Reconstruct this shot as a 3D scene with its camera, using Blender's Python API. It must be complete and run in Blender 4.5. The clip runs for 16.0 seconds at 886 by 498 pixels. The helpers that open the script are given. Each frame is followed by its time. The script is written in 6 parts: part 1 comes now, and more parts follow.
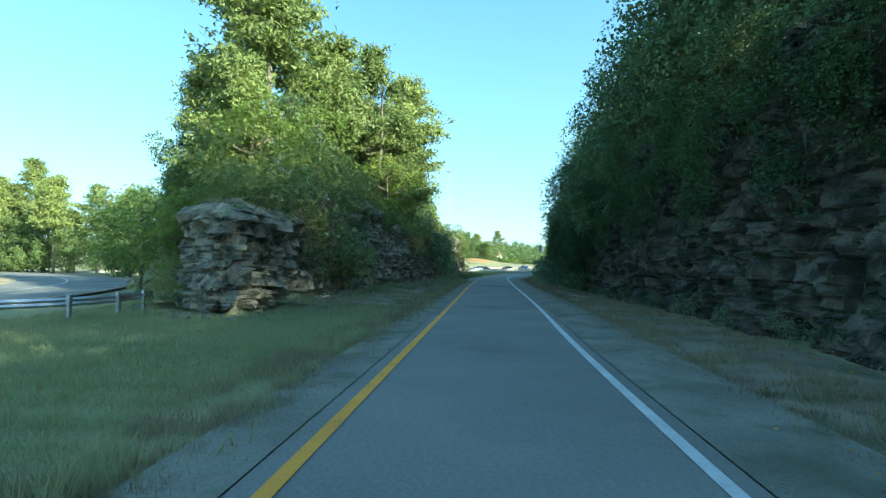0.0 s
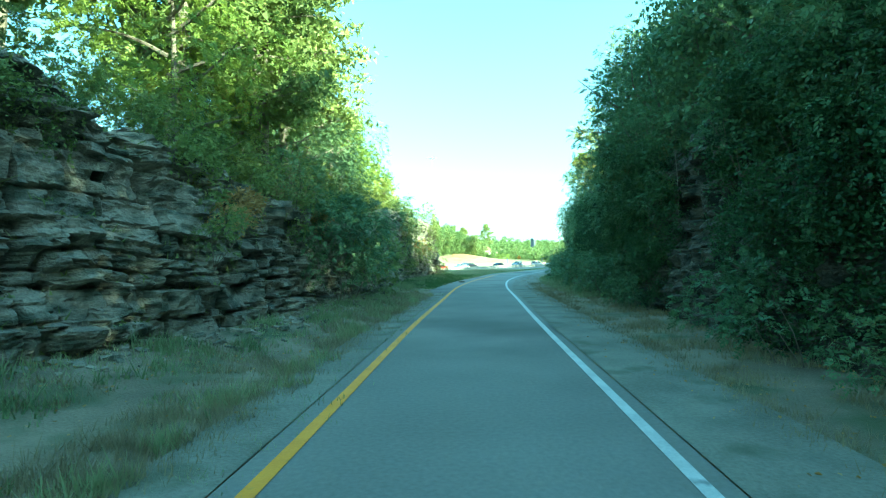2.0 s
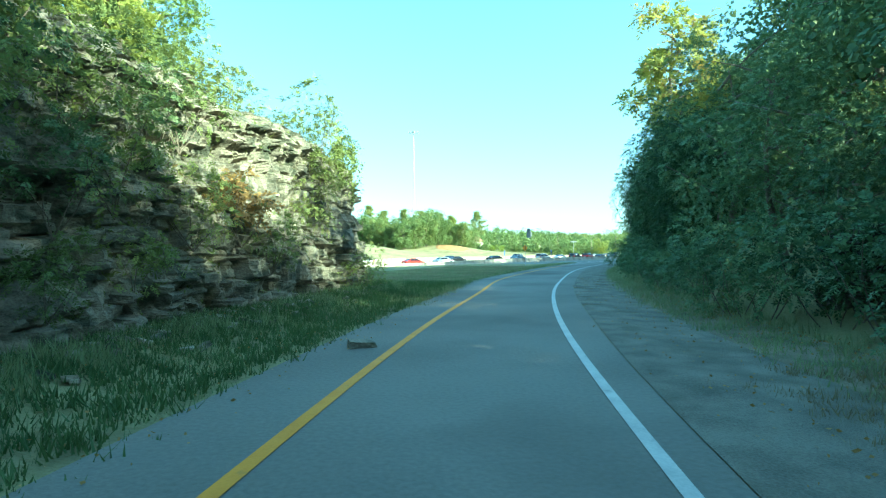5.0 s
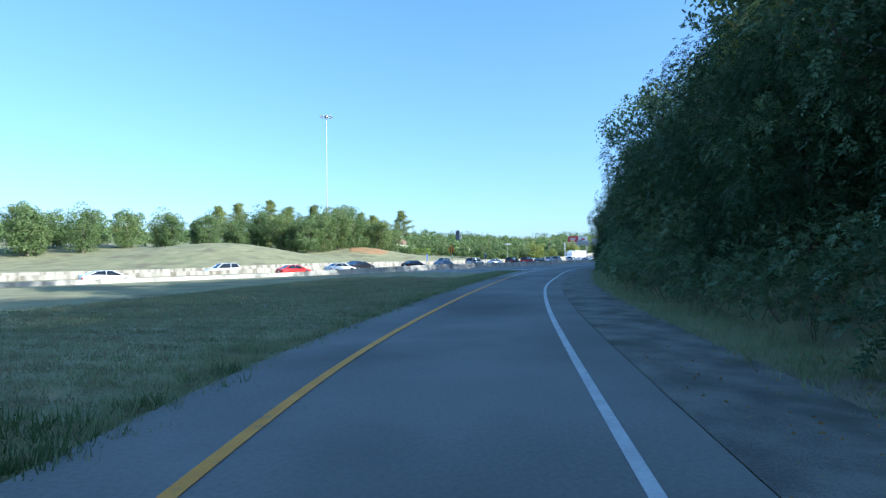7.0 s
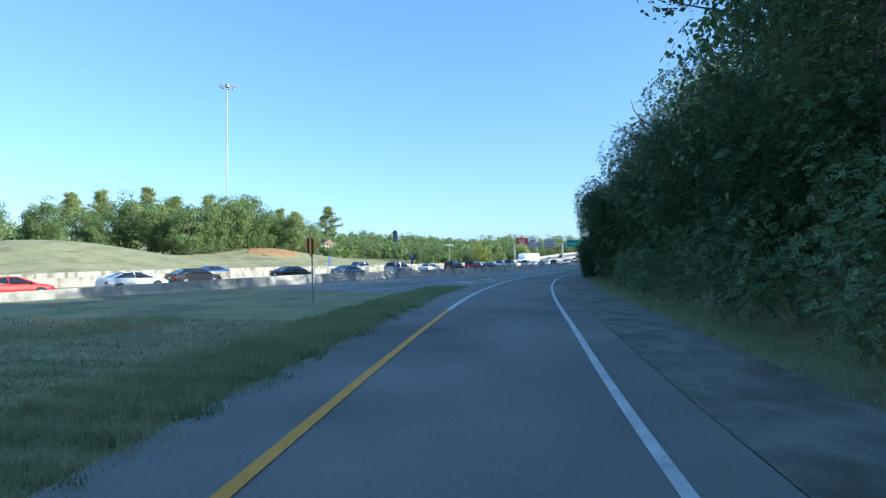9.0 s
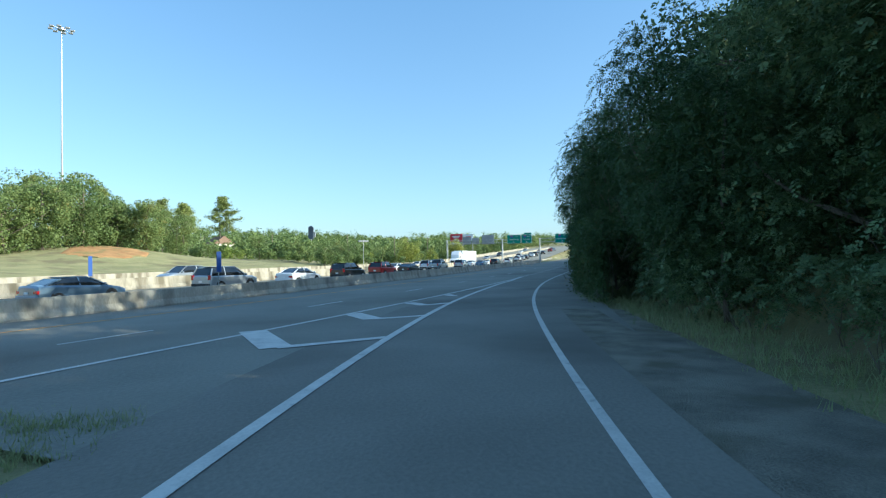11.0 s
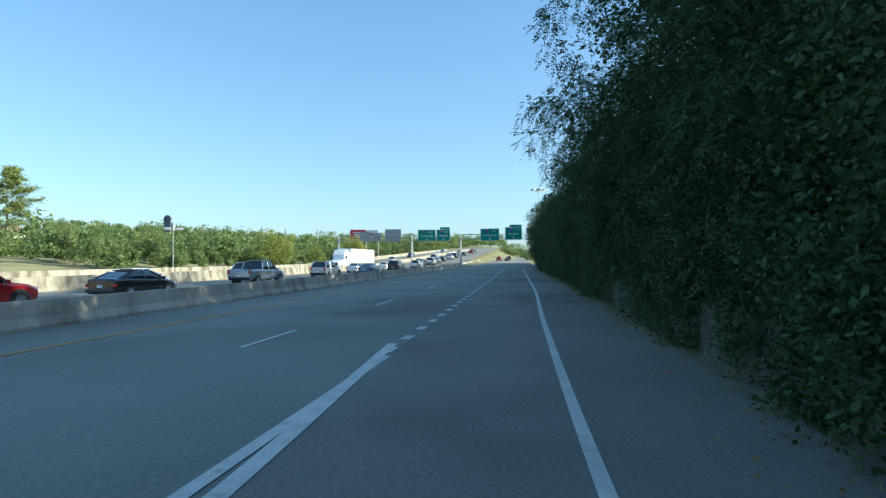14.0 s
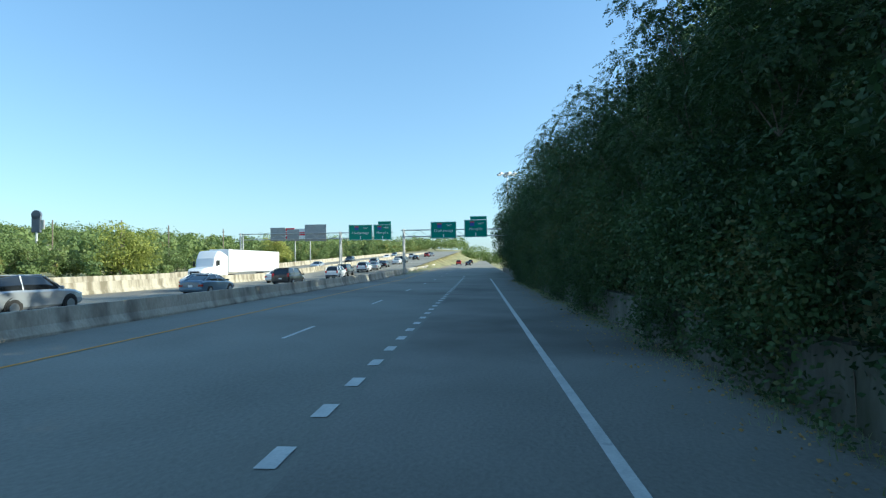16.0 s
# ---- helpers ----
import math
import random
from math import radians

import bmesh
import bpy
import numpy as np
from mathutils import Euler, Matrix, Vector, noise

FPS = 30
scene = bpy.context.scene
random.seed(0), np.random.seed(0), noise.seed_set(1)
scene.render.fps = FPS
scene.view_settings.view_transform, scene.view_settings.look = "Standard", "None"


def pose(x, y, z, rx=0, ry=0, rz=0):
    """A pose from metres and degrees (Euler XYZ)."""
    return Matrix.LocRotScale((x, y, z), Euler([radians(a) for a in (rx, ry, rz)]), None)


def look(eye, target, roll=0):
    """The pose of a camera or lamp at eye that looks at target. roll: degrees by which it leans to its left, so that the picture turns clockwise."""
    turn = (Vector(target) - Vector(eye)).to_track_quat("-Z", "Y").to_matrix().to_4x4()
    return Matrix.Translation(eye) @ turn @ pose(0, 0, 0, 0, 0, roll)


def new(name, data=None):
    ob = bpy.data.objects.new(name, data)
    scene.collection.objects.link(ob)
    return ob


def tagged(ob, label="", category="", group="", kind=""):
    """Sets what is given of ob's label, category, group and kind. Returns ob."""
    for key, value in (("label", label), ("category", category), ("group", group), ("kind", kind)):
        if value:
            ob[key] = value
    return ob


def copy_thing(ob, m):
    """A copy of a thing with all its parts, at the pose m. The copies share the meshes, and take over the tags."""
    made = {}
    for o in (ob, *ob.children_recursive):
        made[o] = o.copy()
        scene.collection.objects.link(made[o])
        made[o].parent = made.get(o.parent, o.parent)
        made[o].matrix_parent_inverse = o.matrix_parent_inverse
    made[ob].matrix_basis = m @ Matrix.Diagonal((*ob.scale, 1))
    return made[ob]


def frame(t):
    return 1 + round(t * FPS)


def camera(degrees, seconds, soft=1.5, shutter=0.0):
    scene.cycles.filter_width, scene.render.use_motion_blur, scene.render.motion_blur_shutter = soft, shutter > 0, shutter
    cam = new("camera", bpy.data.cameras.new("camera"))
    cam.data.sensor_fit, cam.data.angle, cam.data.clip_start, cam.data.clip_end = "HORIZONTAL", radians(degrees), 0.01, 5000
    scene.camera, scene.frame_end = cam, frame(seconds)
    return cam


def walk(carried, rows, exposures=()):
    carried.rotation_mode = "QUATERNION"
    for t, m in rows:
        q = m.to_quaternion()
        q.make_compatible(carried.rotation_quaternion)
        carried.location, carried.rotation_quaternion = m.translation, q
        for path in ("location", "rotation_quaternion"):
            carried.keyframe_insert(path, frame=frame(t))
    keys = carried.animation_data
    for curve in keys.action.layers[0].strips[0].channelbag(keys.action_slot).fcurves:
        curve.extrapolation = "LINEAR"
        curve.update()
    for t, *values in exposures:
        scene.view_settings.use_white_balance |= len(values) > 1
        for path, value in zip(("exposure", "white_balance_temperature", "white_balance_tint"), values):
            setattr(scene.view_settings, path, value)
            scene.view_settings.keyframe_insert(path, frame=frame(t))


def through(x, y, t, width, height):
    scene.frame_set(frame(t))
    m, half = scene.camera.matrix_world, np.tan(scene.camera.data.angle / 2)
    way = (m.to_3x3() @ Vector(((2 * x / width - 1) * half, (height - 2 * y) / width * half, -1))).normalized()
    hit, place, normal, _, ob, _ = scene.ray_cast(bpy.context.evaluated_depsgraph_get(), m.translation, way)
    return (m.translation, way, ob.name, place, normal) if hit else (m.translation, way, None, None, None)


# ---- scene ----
# camera and its way
cam = camera(81.65, 16.0, soft=1.25)
ROWS = [
    (0.0, look((0.000, -0.000, 1.977), (0.308, 19.988, 2.585), 0.30)),
    (0.5, look((0.850, 8.281, 2.006), (0.733, 28.271, 2.625), -0.03)),
    (1.0, look((1.822, 16.275, 2.029), (1.759, 36.267, 2.607), 0.15)),
    (1.5, look((2.765, 23.880, 2.107), (3.165, 43.868, 2.652), -0.25)),
    (2.0, look((3.557, 31.015, 2.111), (4.318, 50.995, 2.588), -0.69)),
    (2.5, look((4.307, 37.995, 2.101), (5.170, 57.972, 2.537), -0.75)),
    (3.0, look((5.092, 44.847, 2.105), (5.888, 64.828, 2.464), -0.74)),
    (3.5, look((5.878, 51.598, 2.084), (6.593, 71.584, 2.371), -0.49)),
    (4.0, look((6.619, 58.118, 1.989), (7.305, 78.105, 2.252), -0.49)),
    (4.5, look((7.437, 64.474, 2.030), (8.216, 84.457, 2.278), -0.47)),
    (5.0, look((8.440, 70.811, 1.940), (9.544, 90.780, 2.132), -0.57)),
    (5.5, look((9.620, 77.352, 2.063), (11.369, 97.275, 2.130), -0.46)),
    (6.0, look((11.044, 84.155, 2.040), (13.559, 103.991, 2.492), -0.39)),
    (6.5, look((12.770, 91.234, 2.050), (15.980, 110.971, 2.436), -0.37)),
    (7.0, look((14.814, 98.573, 2.029), (18.623, 118.205, 2.338), -0.54)),
    (7.5, look((17.172, 106.141, 2.131), (21.523, 125.661, 2.310), -0.36)),
    (8.0, look((19.786, 113.909, 2.006), (24.623, 133.315, 2.225), -0.48)),
    (8.5, look((22.676, 121.783, 2.032), (27.865, 141.096, 2.298), -0.42)),
    (9.0, look((25.832, 129.631, 2.054), (31.729, 148.737, 2.470), -0.41)),
    (9.5, look((29.204, 137.316, 2.023), (35.743, 156.214, 2.393), -0.32)),
    (10.0, look((32.728, 144.713, 2.138), (39.820, 163.408, 2.568), -0.73)),
    (10.5, look((36.338, 151.721, 2.220), (43.956, 170.210, 2.579), -1.19)),
    (11.0, look((40.066, 158.272, 2.125), (48.318, 176.486, 2.478), -0.97)),
    (11.5, look((43.853, 164.469, 2.077), (52.742, 182.381, 2.442), -0.72)),
    (12.0, look((47.709, 170.462, 2.003), (57.175, 188.077, 2.345), -0.81)),
    (12.5, look((51.555, 176.288, 1.927), (61.508, 193.633, 2.226), -0.57)),
    (13.0, look((55.541, 181.983, 1.905), (65.901, 199.087, 2.207), -0.45)),
    (13.5, look((59.728, 187.720, 1.874), (70.429, 204.613, 2.219), -0.37)),
    (14.0, look((64.242, 193.548, 1.983), (75.233, 210.252, 2.385), -0.20)),
    (14.5, look((69.122, 199.435, 1.982), (80.452, 215.908, 2.520), -0.03)),
    (15.0, look((74.204, 205.396, 2.050), (85.857, 221.639, 2.638), 0.33)),
    (15.5, look((79.607, 211.520, 2.058), (91.546, 227.555, 2.641), 0.27)),
    (16.0, look((85.430, 217.925, 2.115), (97.622, 233.770, 2.655), -0.63)),
]
EXPOSURES = [(0.0, 1.75, 5250, -16), (0.5, 2.15, 4950, -22), (1.0, 2.75, 5300, -30), (1.5, 2.9, 5250, -38), (3.5, 2.9, 5350, -49), (4.5, 2.62, 5150, -44), (5.2, 2.18, 5150, -28),
             (7.3, 1.22, 4750, 8), (8.2, 1.22, 4750, 8), (10.3, 1.15, 5350, -2), (16.0, 1.12, 5500, -3)]
walk(cam, ROWS, EXPOSURES)

# sky and sun
SUN = Vector((0.80, -0.60, 0.0)).normalized() * math.cos(radians(23)) + Vector((0, 0, math.sin(radians(23))))
world = bpy.data.worlds.new("sky")
scene.world = world
world.use_nodes = True
wn = world.node_tree.nodes
sky = wn.new("ShaderNodeTexSky")
sky.sky_type, sky.sun_disc = "NISHITA", False
sky.sun_elevation, sky.sun_rotation = radians(23), math.atan2(SUN.x, SUN.y)
sky.air_density, sky.dust_density, sky.ozone_density = 1.0, 1.2, 1.4
# thin summer haze evens the clear sky out
haze = wn.new("ShaderNodeMix")
haze.data_type = "RGBA"
haze.inputs["Factor"].default_value = 0.60
around, height, pale = wn.new("ShaderNodeTexCoord"), wn.new("ShaderNodeSeparateXYZ"), wn.new("ShaderNodeValToRGB")
world.node_tree.links.new(around.outputs["Generated"], height.inputs[0])
world.node_tree.links.new(height.outputs["Z"], pale.inputs[0])
pale.color_ramp.elements[0].position, pale.color_ramp.elements[0].color = 0.0, (1.28, 1.78, 2.12, 1)
pale.color_ramp.elements[1].position, pale.color_ramp.elements[1].color = 0.55, (0.56, 1.12, 1.95, 1)
world.node_tree.links.new(pale.outputs[0], haze.inputs[7])
world.node_tree.links.new(sky.outputs[0], haze.inputs[6])
world.node_tree.links.new(haze.outputs[2], wn["Background"].inputs[0])
wn["Background"].inputs[1].default_value = 0.15
sun = new("sun", bpy.data.lights.new("sun", "SUN"))
sun.data.energy, sun.data.angle, sun.data.color = 4.5, radians(0.6), (1.0, 0.86, 0.66)
sun.matrix_world = look(SUN * 200, (0, 0, 0))

# materials


def surface(name, low, high, scale=1.0, rough=0.8, bump=0.2, metal=0.0, fine=14.0, island=0.0, spot=None, spot_scale=0.3, spot_at=0.62, stretch=(1, 1, 1), coat=0.0):
    """A procedural surface: two tones mixed by coarse and fine noise, an optional third tone in patches, and fine relief."""
    m = bpy.data.materials.new(name)
    m.use_nodes = True
    t = m.node_tree
    n, link = t.nodes, t.links.new
    b = n["Principled BSDF"]
    geo = n.new("ShaderNodeNewGeometry")
    mapping = n.new("ShaderNodeMapping")
    mapping.inputs["Scale"].default_value = stretch
    link(geo.outputs["Position"], mapping.inputs[0])

    def cloud(s, detail):
        c = n.new("ShaderNodeTexNoise")
        c.inputs["Scale"].default_value, c.inputs["Detail"].default_value = s, detail
        link(mapping.outputs[0], c.inputs["Vector"])
        return c

    big, small = cloud(scale, 4), cloud(scale * fine, 5)
    both = n.new("ShaderNodeMath")
    both.operation = "ADD"
    half = n.new("ShaderNodeMath")
    half.operation, half.inputs[1].default_value = "MULTIPLY", 0.6
    link(small.outputs[0], half.inputs[0])
    link(big.outputs[0], both.inputs[0])
    link(half.outputs[0], both.inputs[1])
    value = both
    if island:
        jitter = n.new("ShaderNodeMath")
        jitter.operation, jitter.inputs[1].default_value = "MULTIPLY_ADD", island
        link(geo.outputs["Random Per Island"], jitter.inputs[0])
        link(both.outputs[0], jitter.inputs[2])
        info = n.new("ShaderNodeObjectInfo")
        more = n.new("ShaderNodeMath")
        more.operation, more.inputs[1].default_value = "MULTIPLY_ADD", island
        link(info.outputs["Random"], more.inputs[0])
        link(jitter.outputs[0], more.inputs[2])
        value = more
    ramp = n.new("ShaderNodeValToRGB")
    ramp.color_ramp.elements[0].position, ramp.color_ramp.elements[0].color = 0.5, (*low, 1)
    ramp.color_ramp.elements[1].position, ramp.color_ramp.elements[1].color = 0.98, (*high, 1)
    if island:
        shrink = n.new("ShaderNodeMath")
        shrink.operation, shrink.inputs[1].default_value = "MULTIPLY", 1 / (1 + 0.9 * island)
        link(value.outputs[0], shrink.inputs[0])
        value = shrink
    link(value.outputs[0], ramp.inputs[0])
    colour = ramp.outputs[0]
    if spot:
        patch = cloud(spot_scale, 6)
        edge = n.new("ShaderNodeValToRGB")
        edge.color_ramp.elements[0].position, edge.color_ramp.elements[1].position = spot_at - 0.08, spot_at + 0.08
        link(patch.outputs[0], edge.inputs[0])
        mix = n.new("ShaderNodeMix")
        mix.data_type = "RGBA"
        link(edge.outputs[0], mix.inputs["Factor"])
        link(colour, mix.inputs[6])
        mix.inputs[7].default_value = (*spot, 1)
        colour = mix.outputs[2]
    link(colour, b.inputs["Base Color"])
    b.inputs["Roughness"].default_value, b.inputs["Metallic"].default_value = rough, metal
    b.inputs["Coat Weight"].default_value = coat
    if bump:
        relief = n.new("ShaderNodeBump")
        relief.inputs["Strength"].default_value, relief.inputs["Distance"].default_value = bump, 0.05
        link(small.outputs[0], relief.inputs["Height"])
        link(relief.outputs[0], b.inputs["Normal"])
    return m


def leafy(name, dark, light, dry=None, dry_share=0.0, through=0.35):
    """Leaves: tone varies from leaf to leaf and plant to plant, and light shines through them."""
    m = bpy.data.materials.new(name)
    m.use_nodes = True
    t = m.node_tree
    n, link = t.nodes, t.links.new
    b = n["Principled BSDF"]
    geo, info = n.new("ShaderNodeNewGeometry"), n.new("ShaderNodeObjectInfo")
    patch = n.new("ShaderNodeTexNoise")
    patch.inputs["Scale"].default_value, patch.inputs["Detail"].default_value = 0.45, 3
    link(geo.outputs["Position"], patch.inputs["Vector"])
    add = n.new("ShaderNodeMath")
    add.operation, add.inputs[1].default_value = "MULTIPLY_ADD", 0.30
    link(geo.outputs["Random Per Island"], add.inputs[0])
    link(patch.outputs[0], add.inputs[2])
    tone = n.new("ShaderNodeMath")
    tone.operation, tone.inputs[1].default_value = "MULTIPLY_ADD", 0.40
    link(info.outputs["Random"], tone.inputs[0])
    link(add.outputs[0], tone.inputs[2])
    scaled = n.new("ShaderNodeMath")
    scaled.operation, scaled.inputs[1].default_value = "MULTIPLY", 0.73
    link(tone.outputs[0], scaled.inputs[0])
    tone = scaled
    ramp = n.new("ShaderNodeValToRGB")
    e = ramp.color_ramp.elements
    e[0].position, e[0].color = 0.28, (*dark, 1)
    e[1].position, e[1].color = 0.90, (*light, 1)
    if dry:
        d = e.new(0.82 - dry_share)
        d.color = (*light, 1)
        e[-1].color = (*dry, 1)
    link(tone.outputs[0], ramp.inputs[0])
    link(ramp.outputs[0], b.inputs["Base Color"])
    b.inputs["Roughness"].default_value = 0.55
    b.inputs["Specular IOR Level"].default_value = 0.3
    glow = n.new("ShaderNodeBsdfTranslucent")
    link(ramp.outputs[0], glow.inputs[0])
    mix = n.new("ShaderNodeMixShader")
    mix.inputs[0].default_value = through
    link(b.outputs[0], mix.inputs[1])
    link(glow.outputs[0], mix.inputs[2])
    link(mix.outputs[0], n["Material Output"].inputs[0])
    return m


def plain(name, colour, rough=0.5, metal=0.0, coat=0.0, glow=0.0):
    m = bpy.data.materials.new(name)
    m.use_nodes = True
    b = m.node_tree.nodes["Principled BSDF"]
    b.inputs["Base Color"].default_value, b.inputs["Roughness"].default_value = (*colour, 1), rough
    b.inputs["Metallic"].default_value, b.inputs["Coat Weight"].default_value = metal, coat
    if glow:
        b.inputs["Emission Color"].default_value, b.inputs["Emission Strength"].default_value = (*colour, 1), glow
    return m


ASPHALT = surface("worn_asphalt", (0.144, 0.136, 0.113), (0.229, 0.217, 0.184), 0.25, 0.88, 0.35, fine=60, spot=(0.110, 0.102, 0.084), spot_scale=0.12, spot_at=0.6)
ASPHALT_MOTORWAY = surface("grey_motorway_asphalt", (0.160, 0.155, 0.128), (0.249, 0.242, 0.202), 0.2, 0.88, 0.45, fine=60, spot=(0.138, 0.127, 0.102), spot_scale=0.10, spot_at=0.6, stretch=(1, 1, 1))
SHOULDER = surface("gravelly_shoulder", (0.125, 0.117, 0.088), (0.25, 0.235, 0.18), 0.7, 0.95, 0.7, fine=30, spot=(0.11, 0.11, 0.065), spot_scale=0.9, spot_at=0.60)
GRAVEL = surface("dark_gravel", (0.105, 0.098, 0.078), (0.287, 0.266, 0.210), 1.1, 0.95, 1.0, fine=34, spot=(0.13, 0.12, 0.08), spot_scale=0.6, spot_at=0.6)
PAINT_WHITE = surface("worn_white_paint", (0.44, 0.43, 0.40), (0.64, 0.62, 0.57), 2.0, 0.7, 0.1, spot=(0.22, 0.22, 0.21), spot_scale=3.0, spot_at=0.70)
PAINT_YELLOW = surface("worn_yellow_paint", (0.58, 0.25, 0.015), (0.70, 0.33, 0.025), 2.0, 0.7, 0.1, spot=(0.30, 0.20, 0.06), spot_scale=3.0, spot_at=0.70)
CONCRETE = surface("stained_concrete", (0.279, 0.258, 0.205), (0.476, 0.443, 0.361), 0.9, 0.9, 0.25, spot=(0.18, 0.165, 0.135), spot_scale=0.8, spot_at=0.60, stretch=(1, 1, 0.4))
CONCRETE_PALE = surface("pale_concrete", (0.24, 0.215, 0.165), (0.38, 0.345, 0.275), 0.9, 0.9, 0.2, spot=(0.15, 0.13, 0.09), spot_scale=1.3, spot_at=0.55, stretch=(1, 1, 0.25))
# darker tones than the barriers' concrete, with upright blotches
WALL_CONCRETE = surface("dark_blotched_concrete", (0.062, 0.060, 0.050), (0.165, 0.158, 0.130), 0.7, 0.95, 0.4, spot=(0.06, 0.065, 0.04), spot_scale=1.1, spot_at=0.55, stretch=(1, 1, 0.3))
EARTH = surface("dry_grass_and_earth", (0.160, 0.165, 0.070), (0.31, 0.285, 0.135), 0.35, 1.0, 0.9, fine=40, spot=(0.17, 0.145, 0.075), spot_scale=0.22, spot_at=0.6)
ROCK = surface("layered_limestone", (0.079, 0.075, 0.059), (0.333, 0.299, 0.220), 0.9, 0.92, 1.0, fine=16, island=0.12, spot=(0.06, 0.066, 0.042), spot_scale=1.6, spot_at=0.56, stretch=(1, 1, 1.8))
# weathered limestone, darkened in colour for the right bank's deep shade
ROCK_SHADED = surface("shaded_weathered_limestone", (0.022, 0.022, 0.018), (0.130, 0.115, 0.085), 0.9, 0.95, 1.0, fine=16, island=0.12, spot=(0.022, 0.024, 0.014), spot_scale=1.3, spot_at=0.49, stretch=(1, 1, 1.8))
VERGE = surface("stony_verge", (0.121, 0.101, 0.064), (0.276, 0.232, 0.155), 0.6, 1.0, 0.9, fine=40, spot=(0.10, 0.11, 0.05), spot_scale=0.7, spot_at=0.58)
DIRT = surface("orange_clay", (0.24, 0.12, 0.045), (0.42, 0.24, 0.10), 0.5, 1.0, 0.5, spot=(0.16, 0.16, 0.06), spot_scale=0.35, spot_at=0.58)
DIRT_PALE = surface("pale_earth", (0.24, 0.17, 0.095), (0.40, 0.31, 0.19), 0.5, 1.0, 0.5, spot=(0.17, 0.17, 0.07), spot_scale=0.3, spot_at=0.6)
BARK = surface("bark", (0.075, 0.06, 0.045), (0.20, 0.165, 0.125), 3.0, 0.95, 0.6, stretch=(1, 1, 0.25))
LEAF_BROAD = leafy("broad_leaves", (0.097, 0.152, 0.034), (0.285, 0.347, 0.073), (0.29, 0.24, 0.055), 0.03, 0.42)
LEAF_SHRUB = leafy("shrub_leaves", (0.102, 0.143, 0.046), (0.277, 0.318, 0.098), (0.30, 0.23, 0.11), 0.05, 0.4)
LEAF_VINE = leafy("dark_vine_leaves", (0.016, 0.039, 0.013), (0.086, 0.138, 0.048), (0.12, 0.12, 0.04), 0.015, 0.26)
LEAF_HILL = leafy("hillside_leaves", (0.077, 0.131, 0.043), (0.206, 0.263, 0.088), (0.25, 0.21, 0.06), 0.02, 0.40)
LEAF_DEEP = leafy("deep_green_leaves", (0.051, 0.093, 0.042), (0.192, 0.263, 0.115), (0.19, 0.18, 0.06), 0.015, 0.28)
LEAF_PINE = leafy("pine_needles", (0.115, 0.155, 0.047), (0.338, 0.378, 0.115), None, 0, 0.35)
LEAF_YELLOW = leafy("yellowing_leaves", (0.180, 0.228, 0.048), (0.408, 0.420, 0.108), (0.38, 0.28, 0.08), 0.05, 0.5)
GRASS_LUSH = leafy("lush_weeds", (0.055, 0.098, 0.032), (0.165, 0.225, 0.080), (0.30, 0.27, 0.14), 0.05, 0.35)
LEAF_DRY = leafy("dry_leaves", (0.29, 0.185, 0.060), (0.50, 0.34, 0.13))
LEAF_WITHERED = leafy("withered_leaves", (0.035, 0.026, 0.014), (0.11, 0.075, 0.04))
GRASS = leafy("grass_blades", (0.150, 0.195, 0.085), (0.34, 0.37, 0.18), (0.36, 0.31, 0.17), 0.12, 0.38)
GRASS_DRY = leafy("dry_grass_blades", (0.17, 0.145, 0.08), (0.38, 0.33, 0.20), None, 0, 0.3)
STEEL = surface("galvanised_steel", (0.36, 0.37, 0.38), (0.52, 0.53, 0.54), 3.0, 0.45, 0.05, 0.85)
SIGN_GREEN = plain("sign_green", (0.0, 0.22, 0.15), 0.45)
SIGN_WHITE = plain("sign_white", (0.75, 0.76, 0.76), 0.5)
SIGN_GREY = surface("sign_back_grey", (0.30, 0.31, 0.32), (0.38, 0.39, 0.40), 2.0, 0.5, 0.03, 0.5)
SIGN_ORANGE = plain("sign_orange", (0.90, 0.36, 0.02), 0.5)
SIGN_BLUE = plain("sign_blue", (0.03, 0.09, 0.33), 0.5)
SIGN_RED = plain("sign_red", (0.55, 0.03, 0.05), 0.5)
DARK_BLUE = plain("slate_blue_panel", (0.085, 0.105, 0.14), 0.5)
WOOD_POLE = surface("grey_wood_pole", (0.10, 0.08, 0.06), (0.2, 0.17, 0.13), 4.0, 0.9, 0.4)
GLASS = plain("tinted_glass", (0.015, 0.018, 0.022), 0.06, 0.0, 0.6)
RUBBER = plain("rubber", (0.018, 0.018, 0.018), 0.85)
RIM = plain("wheel_alloy", (0.45, 0.46, 0.47), 0.3, 0.9)
TRIM = plain("black_trim", (0.02, 0.02, 0.02), 0.6)
TAIL = plain("red_lens", (0.42, 0.01, 0.012), 0.2, 0, 0.6)
HEAD = plain("clear_lens", (0.65, 0.67, 0.7), 0.1, 0, 0.6)
PAINTS = {k: plain("car_paint_" + k, c, 0.28, mtl, 0.8) for k, c, mtl in (
    ("white", (0.72, 0.73, 0.74), 0.0), ("silver", (0.42, 0.45, 0.48), 0.6), ("grey", (0.30, 0.35, 0.385), 0.5), ("black", (0.012, 0.013, 0.016), 0.1),
    ("red", (0.32, 0.012, 0.015), 0.2), ("blue", (0.03, 0.10, 0.28), 0.3), ("steel_blue", (0.13, 0.20, 0.28), 0.5), ("bright_red", (0.55, 0.02, 0.015), 0.1))}

# plan: the ramp's edge lines, the motorway's line, heights of the ground


